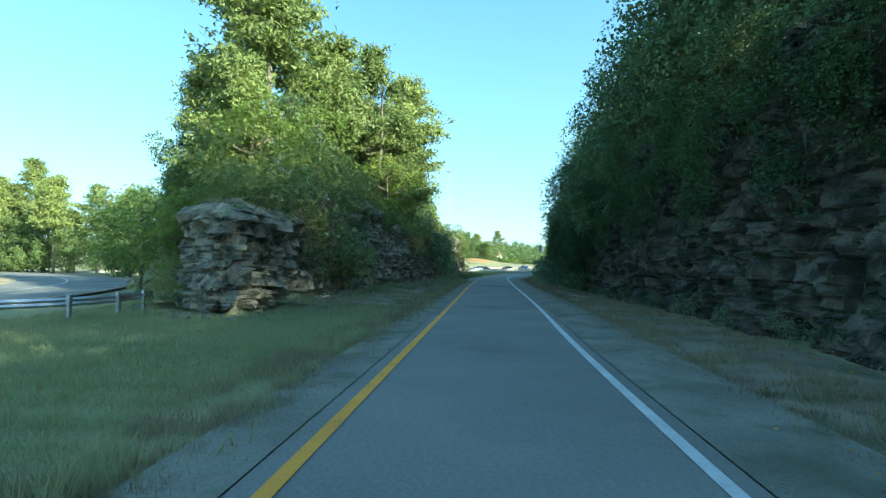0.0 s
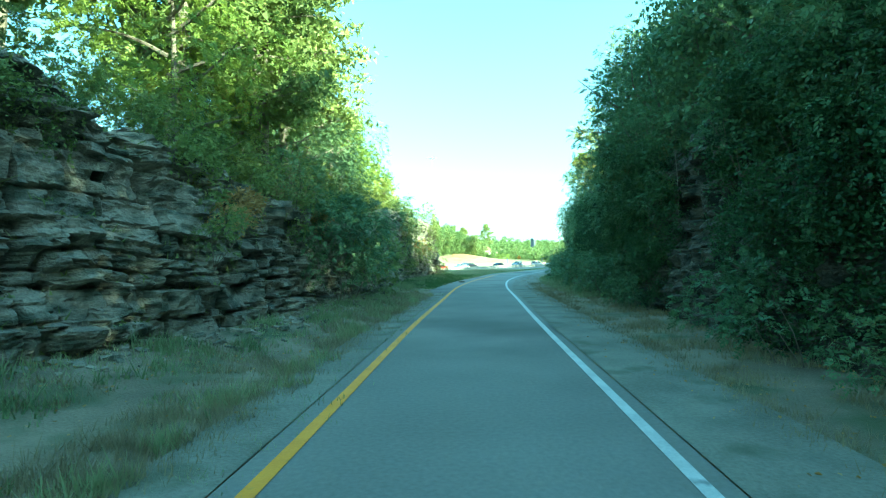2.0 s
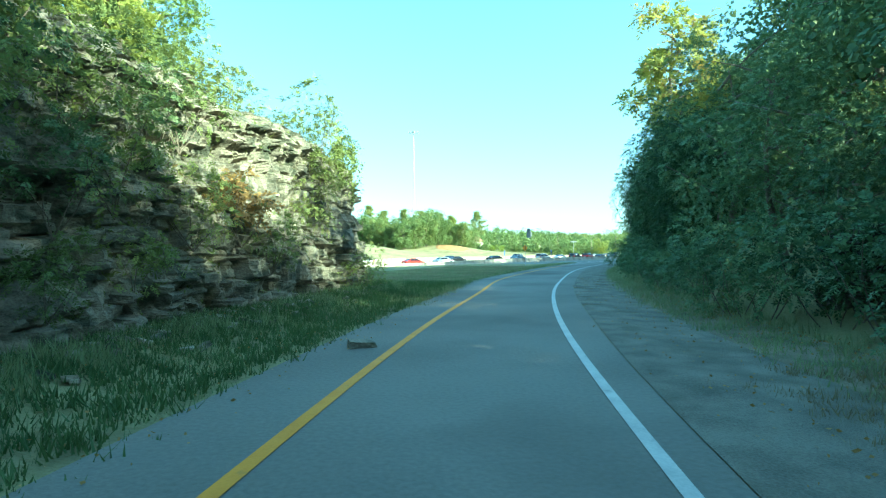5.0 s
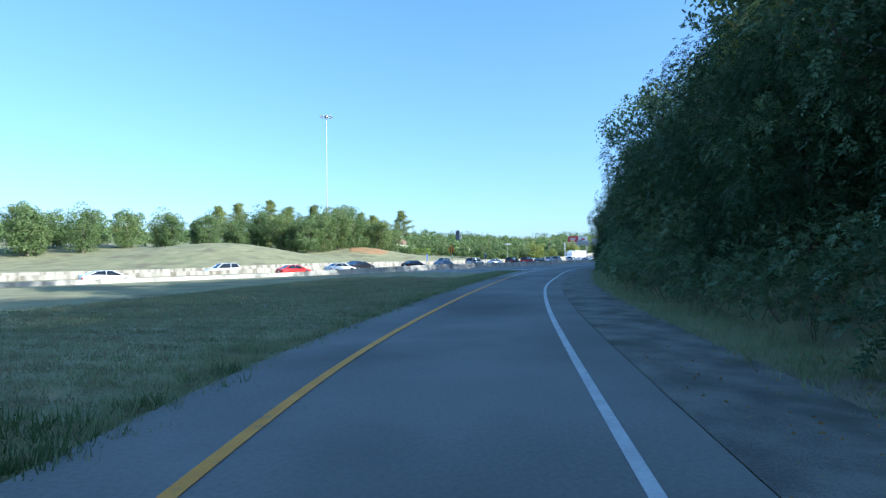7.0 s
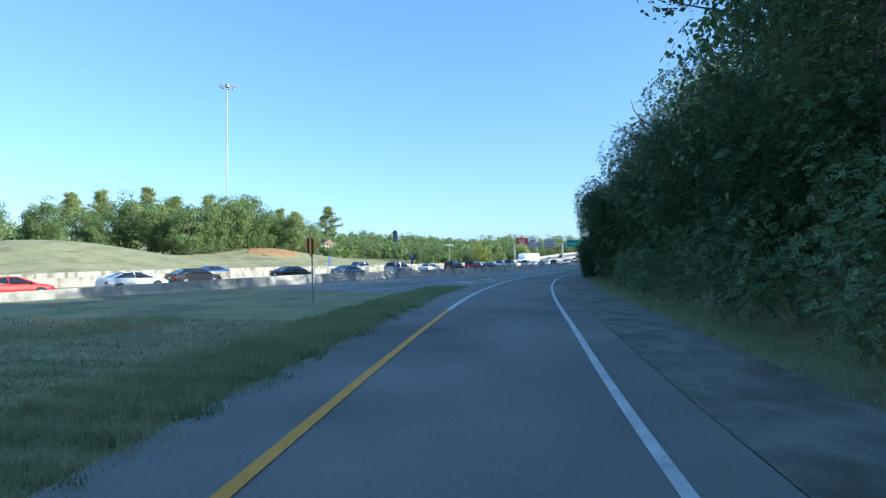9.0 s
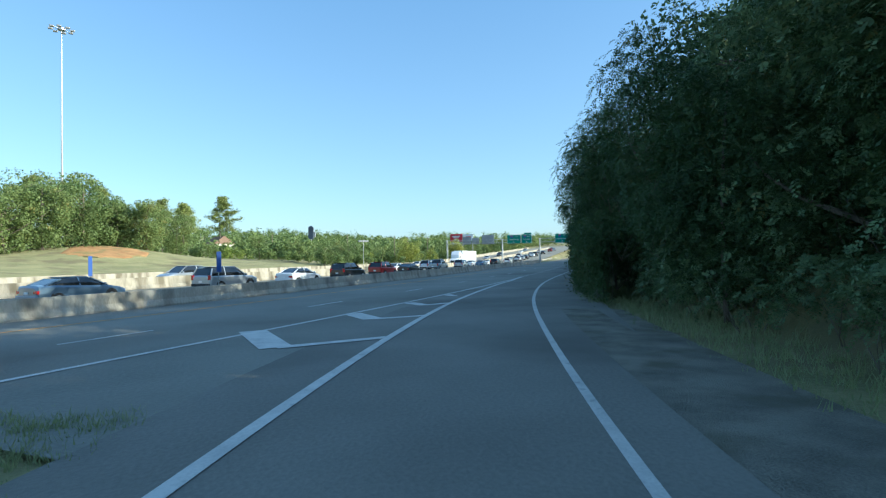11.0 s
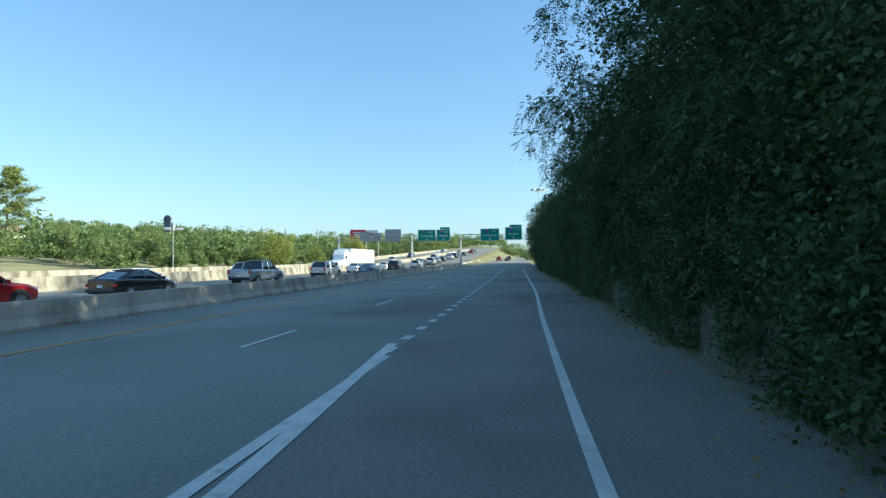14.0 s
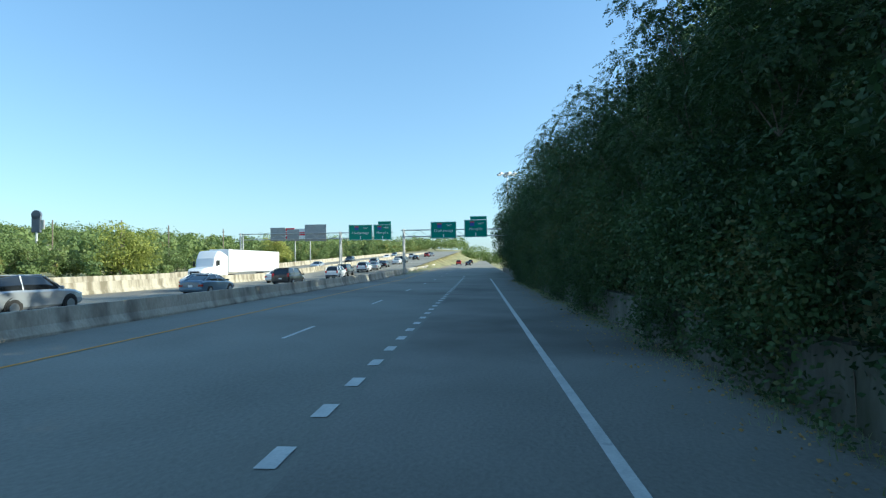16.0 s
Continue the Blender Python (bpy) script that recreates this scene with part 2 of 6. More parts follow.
def spline(points, step=1.0):
    """A smooth line through plan points, as rows x, y about step metres apart."""
    p = np.array(points, float)
    p = np.vstack([2 * p[0] - p[1], p, 2 * p[-1] - p[-2]])
    out = []
    for a, b, c, d in zip(p, p[1:], p[2:], p[3:]):
        n = max(2, int(np.linalg.norm(c - b) / step))
        u = np.linspace(0, 1, n, endpoint=False)[:, None]
        out.append(0.5 * (2 * b + (c - a) * u + (2 * a - 5 * b + 4 * c - d) * u**2 + (3 * b - a - 3 * c + d) * u**3))
    return np.vstack([*out, p[-2:-1]])


def turtle(start, pieces, step=1.0):
    """A line from a point, in pieces of length, heading at its start and at its end (degrees from +y to +x)."""
    x, y = start
    rows = [(x, y)]
    for length, h0, h1 in pieces:
        n = int(length / step)
        for i in range(n):
            h = radians(h0 + (h1 - h0) * (i + 0.5) / n)
            x, y = x + step * math.sin(h), y + step * math.cos(h)
            rows.append((x, y))
    return np.array(rows)


def sided(line):
    """Unit normals to the right of a line."""
    d = np.gradient(line, axis=0)
    d /= np.linalg.norm(d, axis=1)[:, None]
    return np.stack([d[:, 1], -d[:, 0]], 1)


def beside(line, off):
    """The line moved to its right by off metres (a number, or one for each row)."""
    return line + sided(line) * np.reshape(off, (-1, 1))


def smooth(a, b, x):
    u = np.clip((np.asarray(x, float) - a) / (b - a), 0, 1)
    return u * u * (3 - 2 * u)


RAMP_RIGHT = spline([(-1.7, -40), (0.75, -15), (2.19, 0), (3.40, 12), (4.85, 24), (6.15, 36), (7.41, 48), (8.79, 60), (10.2, 72), (12.29, 84), (15.34, 96), (19.26, 108), (23.61, 120),
                     (28.57, 132), (34.49, 144), (40.59, 156), (47.29, 168), (54.89, 180), (64.01, 192), (74.57, 204), (85.6, 216), (96.27, 228), (106.92, 240), (117.6, 252),
                     (138.6, 275.6), (160, 299), (186, 324), (220, 350), (310, 405)])
RAMP_LEFT = spline([(-5.8, -40), (-3.4, -15), (-1.92, 0), (-0.62, 12), (0.68, 24), (1.95, 36), (3.21, 48), (4.7, 60), (6.25, 72), (8.58, 84), (11.6, 96), (14.6, 108), (19.1, 120),
                    (24.2, 132), (29.6, 144), (35.4, 156), (42.2, 168), (50.2, 180), (59.58, 191.9), (64.62, 197.7), (69.9, 204.3)])
# the motorway's broken lane line, from far behind to far ahead
AHEAD = turtle((57.54, 196.0), [(30, 43.3, 41.8), (100, 41.8, 41.5), (420, 41.5, 42)])
BEHIND = turtle((57.54, 196.0), [(20, 223.3, 226), (25, 226, 229.5), (60, 229.5, 236), (180, 236, 256), (300, 256, 262)])
MOTORWAY = np.vstack([BEHIND[:0:-1], AHEAD])
M0 = len(BEHIND) - 1          # the row of the point (57.54, 196)
CLIFF_L = spline([(-14.2, 28), (-11.2, 22.4), (-8.2, 19.2), (-6.5, 22.6), (-5.5, 29.3), (-4.4, 35.8), (-3.0, 41.2), (-0.8, 49), (0.1, 56), (1.0, 64), (1.7, 73),
                  (2.6, 83), (4.7, 91.5), (6.0, 98.3), (5.0, 103), (1, 106), (-5, 108)], 0.5)
CLIFF_R = spline([(5.2, -30), (6.9, -8), (8.5, 8), (9.2, 14.5), (10.0, 21.5), (10.5, 33), (11.3, 41.5), (12.7, 51), (14.6, 61), (17, 73), (19.4, 85)], 0.5)


def left_top(y):
    """Height of the rock on the ramp's left."""
    return np.interp(y, [18, 21, 27, 33, 37, 42, 48, 57, 66, 72, 78, 84, 95, 101, 106], [3.5, 4.5, 4.6, 6.0, 6.9, 6.0, 4.8, 4.4, 4.9, 6.0, 7.0, 7.2, 6.9, 6.4, 5.4])


def right_top(y):
    return np.interp(y, [-30, 5, 15, 25, 40, 55, 66, 78, 86], [8.5, 9, 9.5, 8.8, 7.6, 6.5, 5.0, 3.5, 2.4])


def drop_at(s):
    """Height of the motorway's own level along its line (row number less M0)."""
    return -0.5 * (1 - smooth(-68, -30, s)) + 0.010 * np.clip(np.asarray(s, float) - 100, 0, None)


def hill_at(s):
    """Height of the two carriageways past the median, which climb ahead."""
    return drop_at(s) + 0.024 * np.clip(np.asarray(s, float) - 105, 0, None)


def nearest(line, xy):
    """For plan points: the nearest row of a line, and the distance to its right."""
    idx, off = np.empty(len(xy), int), np.empty(len(xy))
    right = sided(line)
    for a in range(0, len(xy), 4000):
        q = xy[a:a + 4000]
        d = ((q[:, None] - line[None]) ** 2).sum(-1)
        i = d.argmin(1)
        idx[a:a + 4000] = i
        v = q - line[i]
        off[a:a + 4000] = np.sqrt(d[np.arange(len(q)), i]) * np.sign((v * right[i]).sum(1))
    return idx, off


BUMPS = [(-14, 238, 22, 4.6), (-62, 262, 40, 4), (20, 276, 18, 3.2), (60, 300, 30, 1.5), (5, 300, 50, 2.5)]


def ground_height(xy):
    xy = np.asarray(xy, float)
    x, y = xy[:, 0], xy[:, 1]
    im, om = nearest(MOTORWAY[::2], xy)
    s = im * 2 - M0
    ir, orr = nearest(RAMP_RIGHT, xy)
    z = np.zeros(len(xy))
    # motorway level, and the climbing carriageways to its left
    left = smooth(7.6, 9.0, -om)
    level = drop_at(s) * (1 - left) + hill_at(s) * left
    near = 1 - smooth(4.5, 12.0, om)
    z = level * near
    # hills past the motorway
    far = -om - 36
    for bx, by, r, h in BUMPS:
        z += h * np.exp(-((x - bx) ** 2 + (y - by) ** 2) / r**2) * smooth(0, 20, far)
    z += smooth(15, 340, far) * 17 + smooth(300, 900, far) * 25
    # rock knoll on the ramp's left
    il, ol = nearest(CLIFF_L, xy)
    yy = CLIFF_L[il, 1]
    inside = smooth(2.4, 4.0, -ol) * (1 - smooth(13, 24, -ol)) * (y > 15) * (y < 112)
    z += left_top(yy) * 0.97 * inside
    z += 0.35 * smooth(3.0, 0.4, np.abs(ol)) * (ol > -1) * (y > 22) * (y < 104)
    # bank on the right
    ic, oc = nearest(CLIFF_R, xy)
    yc = CLIFF_R[ic, 1]
    cliff = right_top(yc) * 0.97 * smooth(2.0, 3.8, oc) * (1 - smooth(80, 92, y - 0.6 * (x - 20)))
    yr = RAMP_RIGHT[ir, 1]
    bank = smooth(5.4, 15, orr) * np.interp(yr, [60, 86, 120, 150, 190, 260, 330], [3, 5, 6.5, 7, 7.5, 7, 5]) * smooth(62, 90, yr)
    z = np.maximum(z, np.maximum(cliff, bank) * (orr > 3)) + 0.03 * np.clip(orr - 15, 0, 60) * (orr > 3)
    return z

# builders


def mesh_of(name, verts, faces, material, smooth_shade=False):
    me = bpy.data.meshes.new(name)
    me.from_pydata([tuple(v) for v in np.asarray(verts, float).tolist()], [], faces)
    me.materials.append(material)
    if smooth_shade:
        me.polygons.foreach_set("use_smooth", [True] * len(me.polygons))
    me.update()
    return me


def quads(name, verts, material, k=4):
    """A mesh of separate faces from rows of k corners each."""
    v = np.asarray(verts, np.float32).reshape(-1, 3)
    n = len(v) // k
    me = bpy.data.meshes.new(name)
    me.vertices.add(len(v))
    me.vertices.foreach_set("co", v.ravel())
    me.loops.add(k * n)
    me.loops.foreach_set("vertex_index", np.arange(k * n, dtype=np.int32))
    me.polygons.add(n)
    me.polygons.foreach_set("loop_start", np.arange(0, k * n, k, dtype=np.int32))
    me.update(calc_edges=True)
    me.materials.append(material)
    return me


def part(name, data, material, parent, label="", at=None):
    """Links a mesh, or a bmesh, as one object under a thing or a part."""
    if isinstance(data, bmesh.types.BMesh):
        me = bpy.data.meshes.new(name)
        data.to_mesh(me)
        data.free()
        me.materials.append(material)
        data = me
    ob = new(name, data)
    if parent:
        ob.parent = parent
    if at is not None:
        ob.matrix_basis = at
    if label:
        ob["label"] = label
    return ob


def thing(name, label, category, at=None, group="", kind=""):
    ob = new(name)
    ob.empty_display_size = 0.2
    if at is not None:
        ob.matrix_basis = at
    return tagged(ob, label, category, group, kind)


def box(bm, size, at=(0, 0, 0), bevel=0.0, turn=None):
    m = Matrix.Translation(at) @ (turn or Matrix()) @ Matrix.Diagonal((*size, 1))
    made = bmesh.ops.create_cube(bm, size=1, matrix=m)["verts"]
    if bevel:
        bmesh.ops.bevel(bm, geom=list({e for v in made for e in v.link_edges}), offset=bevel, segments=1, affect="EDGES")
    return bm


def rod(bm, a, b, r0, r1=None, sides=10):
    a, b = Vector(a), Vector(b)
    d = b - a
    m = Matrix.Translation((a + b) / 2) @ d.to_track_quat("Z", "Y").to_matrix().to_4x4()
    bmesh.ops.create_cone(bm, cap_ends=True, segments=sides, radius1=r0, radius2=r0 if r1 is None else r1, depth=d.length, matrix=m)
    return bm


def ribbon(line, offs, heights, closed=False):
    """Verts and faces of a strip that follows a line: offs and heights give its cross-section, to the right of the line."""
    right = sided(line)
    k, n = len(offs), len(line)
    rows = []
    for o, h in zip(offs, heights):
        o, h = np.broadcast_to(o, n), np.broadcast_to(h, n)
        rows.append(np.c_[line + right * o[:, None], h])
    v = np.stack(rows, 1).reshape(-1, 3)
    f = []
    for i in range(n - 1):
        for j in range(k - 1 + closed):
            a, b = i * k + j, i * k + (j + 1) % k
            f.append((a, b, b + k, a + k))
    if closed:
        f += [tuple(range(k)), tuple(range((n - 1) * k, n * k))[::-1]]
    return v, f


def facing_up(v, f):
    a, b, c = (np.array(v[f[0][i]]) for i in range(3))
    return f if np.cross(b - a, c - a)[2] > 0 else [q[::-1] for q in f]


def strip(name, line, offs, heights, material, label="", category="", kind="structure", parent=None):
    v, f = ribbon(line, offs, heights)
    ob = new(name, mesh_of(name, v, facing_up(v, f), material))
    if parent:
        ob.parent = parent
        return ob
    return tagged(ob, label, category, "", kind)


def stretch_of(line, a, b):
    return line[max(0, M0 + a):M0 + b]


rng = np.random.default_rng(7)


def leaf_quads(centres, size, lean=0.5, long=1.6, seed=0):
    """A rhombic leaf at every centre, turned at random."""
    r = np.random.default_rng(seed)
    n = len(centres)
    ax = r.normal(size=(n, 3))
    ax[:, 2] *= lean
    ax /= np.linalg.norm(ax, axis=1)[:, None]
    up = r.normal(size=(n, 3))
    side = np.cross(ax, up)
    side /= np.linalg.norm(side, axis=1)[:, None] + 1e-9
    s = size * r.uniform(0.6, 1.35, (n, 1))
    fold = np.cross(ax, side) * s * 0.12
    a, b = ax * s * long / 2, side * s / 2
    return np.stack([centres - a, centres + b + fold, centres + a * 1.1, centres - b + fold], 1)


def leaf_tips(centres, size, lean=0.5, long=1.6, seed=0):
    """Three-cornered leaves, for plants further off."""
    q = leaf_quads(centres, size, lean, long, seed)
    return np.stack([q[:, 0], q[:, 1] * 1.3 - q[:, 3] * 0.3, q[:, 2] * 0.5 + q[:, 3] * 0.5], 1)


def crown_points(clumps, per, spread, seed, flat=0.75):
    r = np.random.default_rng(seed)
    c = np.repeat(clumps, per, 0)
    return c + r.normal(size=c.shape) * spread * (1, 1, flat) * r.uniform(0.35, 1.0, (len(c), 1))


def unit(v):
    return v / (np.linalg.norm(v, axis=-1, keepdims=True) + 1e-9)


def sprays(c, out, length, leaf, pairs, seed, droop=0.5, slim=0.45):
    """Leafy twigs: from every point c a twig grows outwards and droops, with leaves in pairs along it that all face the light alike."""
    r = np.random.default_rng(seed)
    n = len(c)
    way = unit(out + r.normal(size=(n, 3)) * 0.40 + (0, 0, -0.35 * droop))
    face = unit(out * 0.85 + (0, 0, 0.6) + r.normal(size=(n, 3)) * 0.30)
    side = unit(np.cross(way, face))
    face = np.cross(side, way)
    long = length * r.uniform(0.6, 1.3, n)
    rows = []
    for j in range(2 * pairs + 1):
        last = j == 2 * pairs
        u = 1.0 if last else (j // 2 + 0.5 + 0.3 * (j % 2)) / pairs
        at = c + way * (long * u)[:, None] + np.array((0, 0, -droop)) * (long * u * u * 0.6)[:, None]
        turn = way + (0, 0, -droop * u) if last else side * (1 if j % 2 else -1) + way * 0.65 + (0, 0, -0.30 * droop)
        d = unit(turn + r.normal(size=(n, 3)) * 0.16)
        w = unit(np.cross(face + r.normal(size=(n, 3)) * 0.20, d))
        size = leaf * r.uniform(0.65, 1.2, (n, 1)) * (1.05 - 0.45 * abs(u - 0.45))
        rows.append(np.stack([at, at + d * size * 0.45 + w * size * slim * 0.5, at + d * size, at + d * size * 0.45 - w * size * slim * 0.5], 1))
    return np.stack(rows, 1).reshape(-1, 4, 3)


def tufted(blobs, radii, per, length, leaf, pairs, seed, droop=0.5, slim=0.45, flat=0.8, inward=0.0):
    """Sprays over the outer side of leaf clumps; inward: the point away from which the clumps face."""
    r = np.random.default_rng(seed)
    d = unit(r.normal(size=(len(blobs) * per, 3)))
    b, rad = np.repeat(blobs, per, 0), np.repeat(radii, per)
    lean = unit(b - inward) * 0.75 + (0, 0, 0.35)
    d = unit(d + lean * r.uniform(0.2, 1.0, (len(d), 1)))
    p = b + d * (rad * r.uniform(0.45, 1.0, len(d)))[:, None] * (1, 1, flat)
    return sprays(p, d, length, leaf, pairs, seed + 1, droop, slim)


def crown_shell(blobs, radii, per, leaf, seed, flat=0.85):
    """Leaves all over rounded clumps, facing outwards: crowns that are seen from afar."""
    r = np.random.default_rng(seed)
    d = unit(r.normal(size=(len(blobs) * per, 3)) + (0, 0, 0.25))
    b, rad = np.repeat(blobs, per, 0), np.repeat(radii, per)
    p = b + d * (rad * r.uniform(0.72, 1.08, len(d)))[:, None] * (1, 1, flat)
    n = unit(d + r.normal(size=d.shape) * 0.40)
    a = unit(np.cross(n, r.normal(size=d.shape)))
    w = np.cross(n, a)
    size = leaf * r.uniform(0.6, 1.3, (len(d), 1))
    return np.stack([p - a * size * 0.6, p + w * size * 0.42, p + a * size * 0.6, p - w * size * 0.42], 1)


def limb_mesh(bm, a, b, r0, r1, bend=0.3, sides=7, steps=4, seed=0):
    """A bent, tapered limb."""
    r = np.random.default_rng(seed)
    a, b = np.array(a, float), np.array(b, float)
    mid = r.normal(size=3) * bend * (1, 1, 0.3)
    pts = [a + (b - a) * u + mid * math.sin(math.pi * u) for u in np.linspace(0, 1, steps + 1)]
    for i in range(steps):
        ra, rb = r0 + (r1 - r0) * i / steps, r0 + (r1 - r0) * (i + 1) / steps
        rod(bm, pts[i], pts[i + 1], ra, rb, sides)
    return pts


def broad_tree(name, label, height, radius, seed, leaf, leaf_size=0.34, low=0.25, clumps=150, per=42, tall=1.0, group="", far=False):
    """A broad-leaved tree: trunk with limbs, and a ragged crown of leaf clumps."""
    r = np.random.default_rng(seed)
    ob = thing(name, label, "tree", group=group)
    bm = bmesh.new()
    base = height * low
    limb_mesh(bm, (0, 0, -0.6), (r.normal() * 0.3, r.normal() * 0.3, height * 0.82), 0.014 * height + 0.06, 0.04, 0.35, 9, 6, seed)
    for i in range(9):
        z0 = base + (height * 0.8 - base) * (i / 9) ** 0.8
        a = r.uniform(0, 6.28)
        reach = radius * r.uniform(0.55, 0.95)
        tip = (math.cos(a) * reach, math.sin(a) * reach, z0 + reach * r.uniform(0.3, 0.8))
        limb_mesh(bm, (0, 0, z0), tip, 0.05 + 0.004 * height, 0.02, 0.4, 5, 4, seed + i)
    part("trunk", bm, BARK, ob)
    n = max(30, clumps // 3)
    v = unit(r.normal(size=(n, 3)))
    rad = r.uniform(0.30, 1.0, n) ** 0.5
    lump = 1 + 0.28 * np.sin(v[:, 0] * 3.1 + seed) * np.cos(v[:, 1] * 2.7 + 2 * seed) + 0.2 * np.sin(v[:, 2] * 5 + seed)
    c = v * rad[:, None] * lump[:, None] * 0.88
    mid = (height + base) / 2
    c = c * (radius, radius, (height - base) / 2 * tall) + (0, 0, mid)
    c = c[c[:, 2] > base * 0.55]
    size = radius * r.uniform(0.17, 0.36, len(c))
    if far:
        leaves = quads("crown", crown_shell(c, size * 1.3, per, leaf_size, seed + 2), leaf)
    else:
        leaves = quads("crown", tufted(c, size, max(8, int(3 * per / 9)), leaf_size * 2.9, leaf_size * 1.45, 4, seed + 2, 0.5, 0.5, 0.8, np.array((0, 0, base + 0.3 * (height - base)))), leaf)
    part("crown", leaves, leaf, ob)
    return ob


def pine_tree(name, label, height, radius, seed, group="", bare=0.45):
    """A tall pine: long bare stem, tiers of level limbs with tufts of needles."""
    r = np.random.default_rng(seed)
    ob = thing(name, label, "pine tree", group=group)
    bm = bmesh.new()
    limb_mesh(bm, (0, 0, -0.6), (r.normal() * 0.4, r.normal() * 0.4, height), 0.011 * height + 0.08, 0.03, 0.3, 9, 7, seed)
    c = []
    n = 42
    for i in range(n):
        u = i / (n - 1)
        z = height * (bare + (0.98 - bare) * u)
        reach = radius * (0.35 + 0.75 * math.sin(math.pi * min(1, 0.25 + 0.75 * u))) * r.uniform(0.6, 1.1) * (1 - 0.55 * u * u)
        a = r.uniform(0, 6.28)
        tip = np.array((math.cos(a) * reach, math.sin(a) * reach, z + reach * r.uniform(0.05, 0.45)))
        limb_mesh(bm, (0, 0, z), tip, 0.035 + 0.05 * (1 - u), 0.012, 0.25, 4, 3, seed + i)
        for k in range(7):
            q = np.array((0, 0, z)) * (1 - k / 6) + tip * (k / 6)
            if k > 1:
                c.append(q + r.normal(size=3) * (0.4, 0.4, 0.25))
                c.append(q + r.normal(size=3) * (0.55, 0.55, 0.3))
    part("trunk", bm, BARK, ob)
    pts = crown_points(np.array(c), 26, 0.50, seed + 1, 0.6)
    part("crown", quads("crown", leaf_tips(pts, 0.17, 0.9, 3.0, seed + 2), LEAF_PINE, 3), LEAF_PINE, ob)
    return ob


def bush(name, label, radius, height, seed, leaf, leaf_size=0.16, clumps=60, per=40, group="", far=False):
    r = np.random.default_rng(seed)
    ob = thing(name, label, "shrub", group=group)
    bm = bmesh.new()
    for i in range(5):
        a = r.uniform(0, 6.28)
        limb_mesh(bm, (0, 0, -0.4), (math.cos(a) * radius * 0.6, math.sin(a) * radius * 0.6, height * r.uniform(0.35, 0.65)), 0.018, 0.006, 0.2, 5, 3, seed + i)
    part("stem", bm, BARK, ob)
    n = max(14, clumps // 3)
    v = unit(r.normal(size=(n, 3)))
    c = v * r.uniform(0.4, 1, (n, 1)) * (radius, radius, height / 2) * (1 + 0.3 * np.sin(4 * v[:, :1] + seed)) * 0.85 + (0, 0, height / 2)
    pairs = 2 if far else 4
    leaves = quads("foliage", tufted(c, radius * r.uniform(0.2, 0.45, n), max(6, int(3 * per / (2 * pairs + 1))), leaf_size * 3.2, leaf_size * 1.5, pairs, seed + 2, 0.5, 0.5, 0.8, np.array((0, 0, height * 0.3))), leaf)
    part("foliage", leaves, leaf, ob)
    return ob


def creeper(name, label, width, height, seed, leaf, leaf_size=0.10, clumps=70, per=34, group=""):
    """A mat of creepers hanging down a rock face or a wall: ragged sheet of leaves with loose strands at its foot."""
    r = np.random.default_rng(seed)
    ob = thing(name, label, "creeper", group=group)
    bm = bmesh.new()
    for i in range(1):
        x = r.uniform(-0.3, 0.3) * width
        limb_mesh(bm, (x, 0.15, height * r.uniform(0.7, 1)), (x + r.normal() * 0.4, 0.05, height * r.uniform(0, 0.3)), 0.018, 0.006, 0.15, 4, 4, seed + i)
    part("stem", bm, BARK, ob)
    x = r.uniform(-0.5, 0.5, clumps) * width
    foot = height * (0.28 + 0.26 * np.sin(x * 2.3 + seed) + 0.14 * np.sin(x * 6.1 + 2 * seed))
    z = foot + (height - foot) * r.uniform(0, 1, clumps) ** 0.8
    bulge = 0.35 * np.sin(x * 2.1 + seed) * np.sin(z * 1.7) + r.normal(size=clumps) * 0.12
    c = np.c_[x, -0.15 - abs(bulge) - 0.35 * (z / height) ** 2, z]
    pts = [crown_points(c, per, 0.26, seed + 1, 1.1)]
    for i in range(14):
        k = c[r.integers(clumps)]
        pts.append(k + np.c_[r.normal(size=14) * 0.04, r.normal(size=14) * 0.04, -np.linspace(0, r.uniform(0.4, 1.3), 14)])
    part("foliage", quads("foliage", leaf_quads(np.vstack(pts), leaf_size, 0.8, 1.6, seed + 2), leaf), leaf, ob)
    return ob


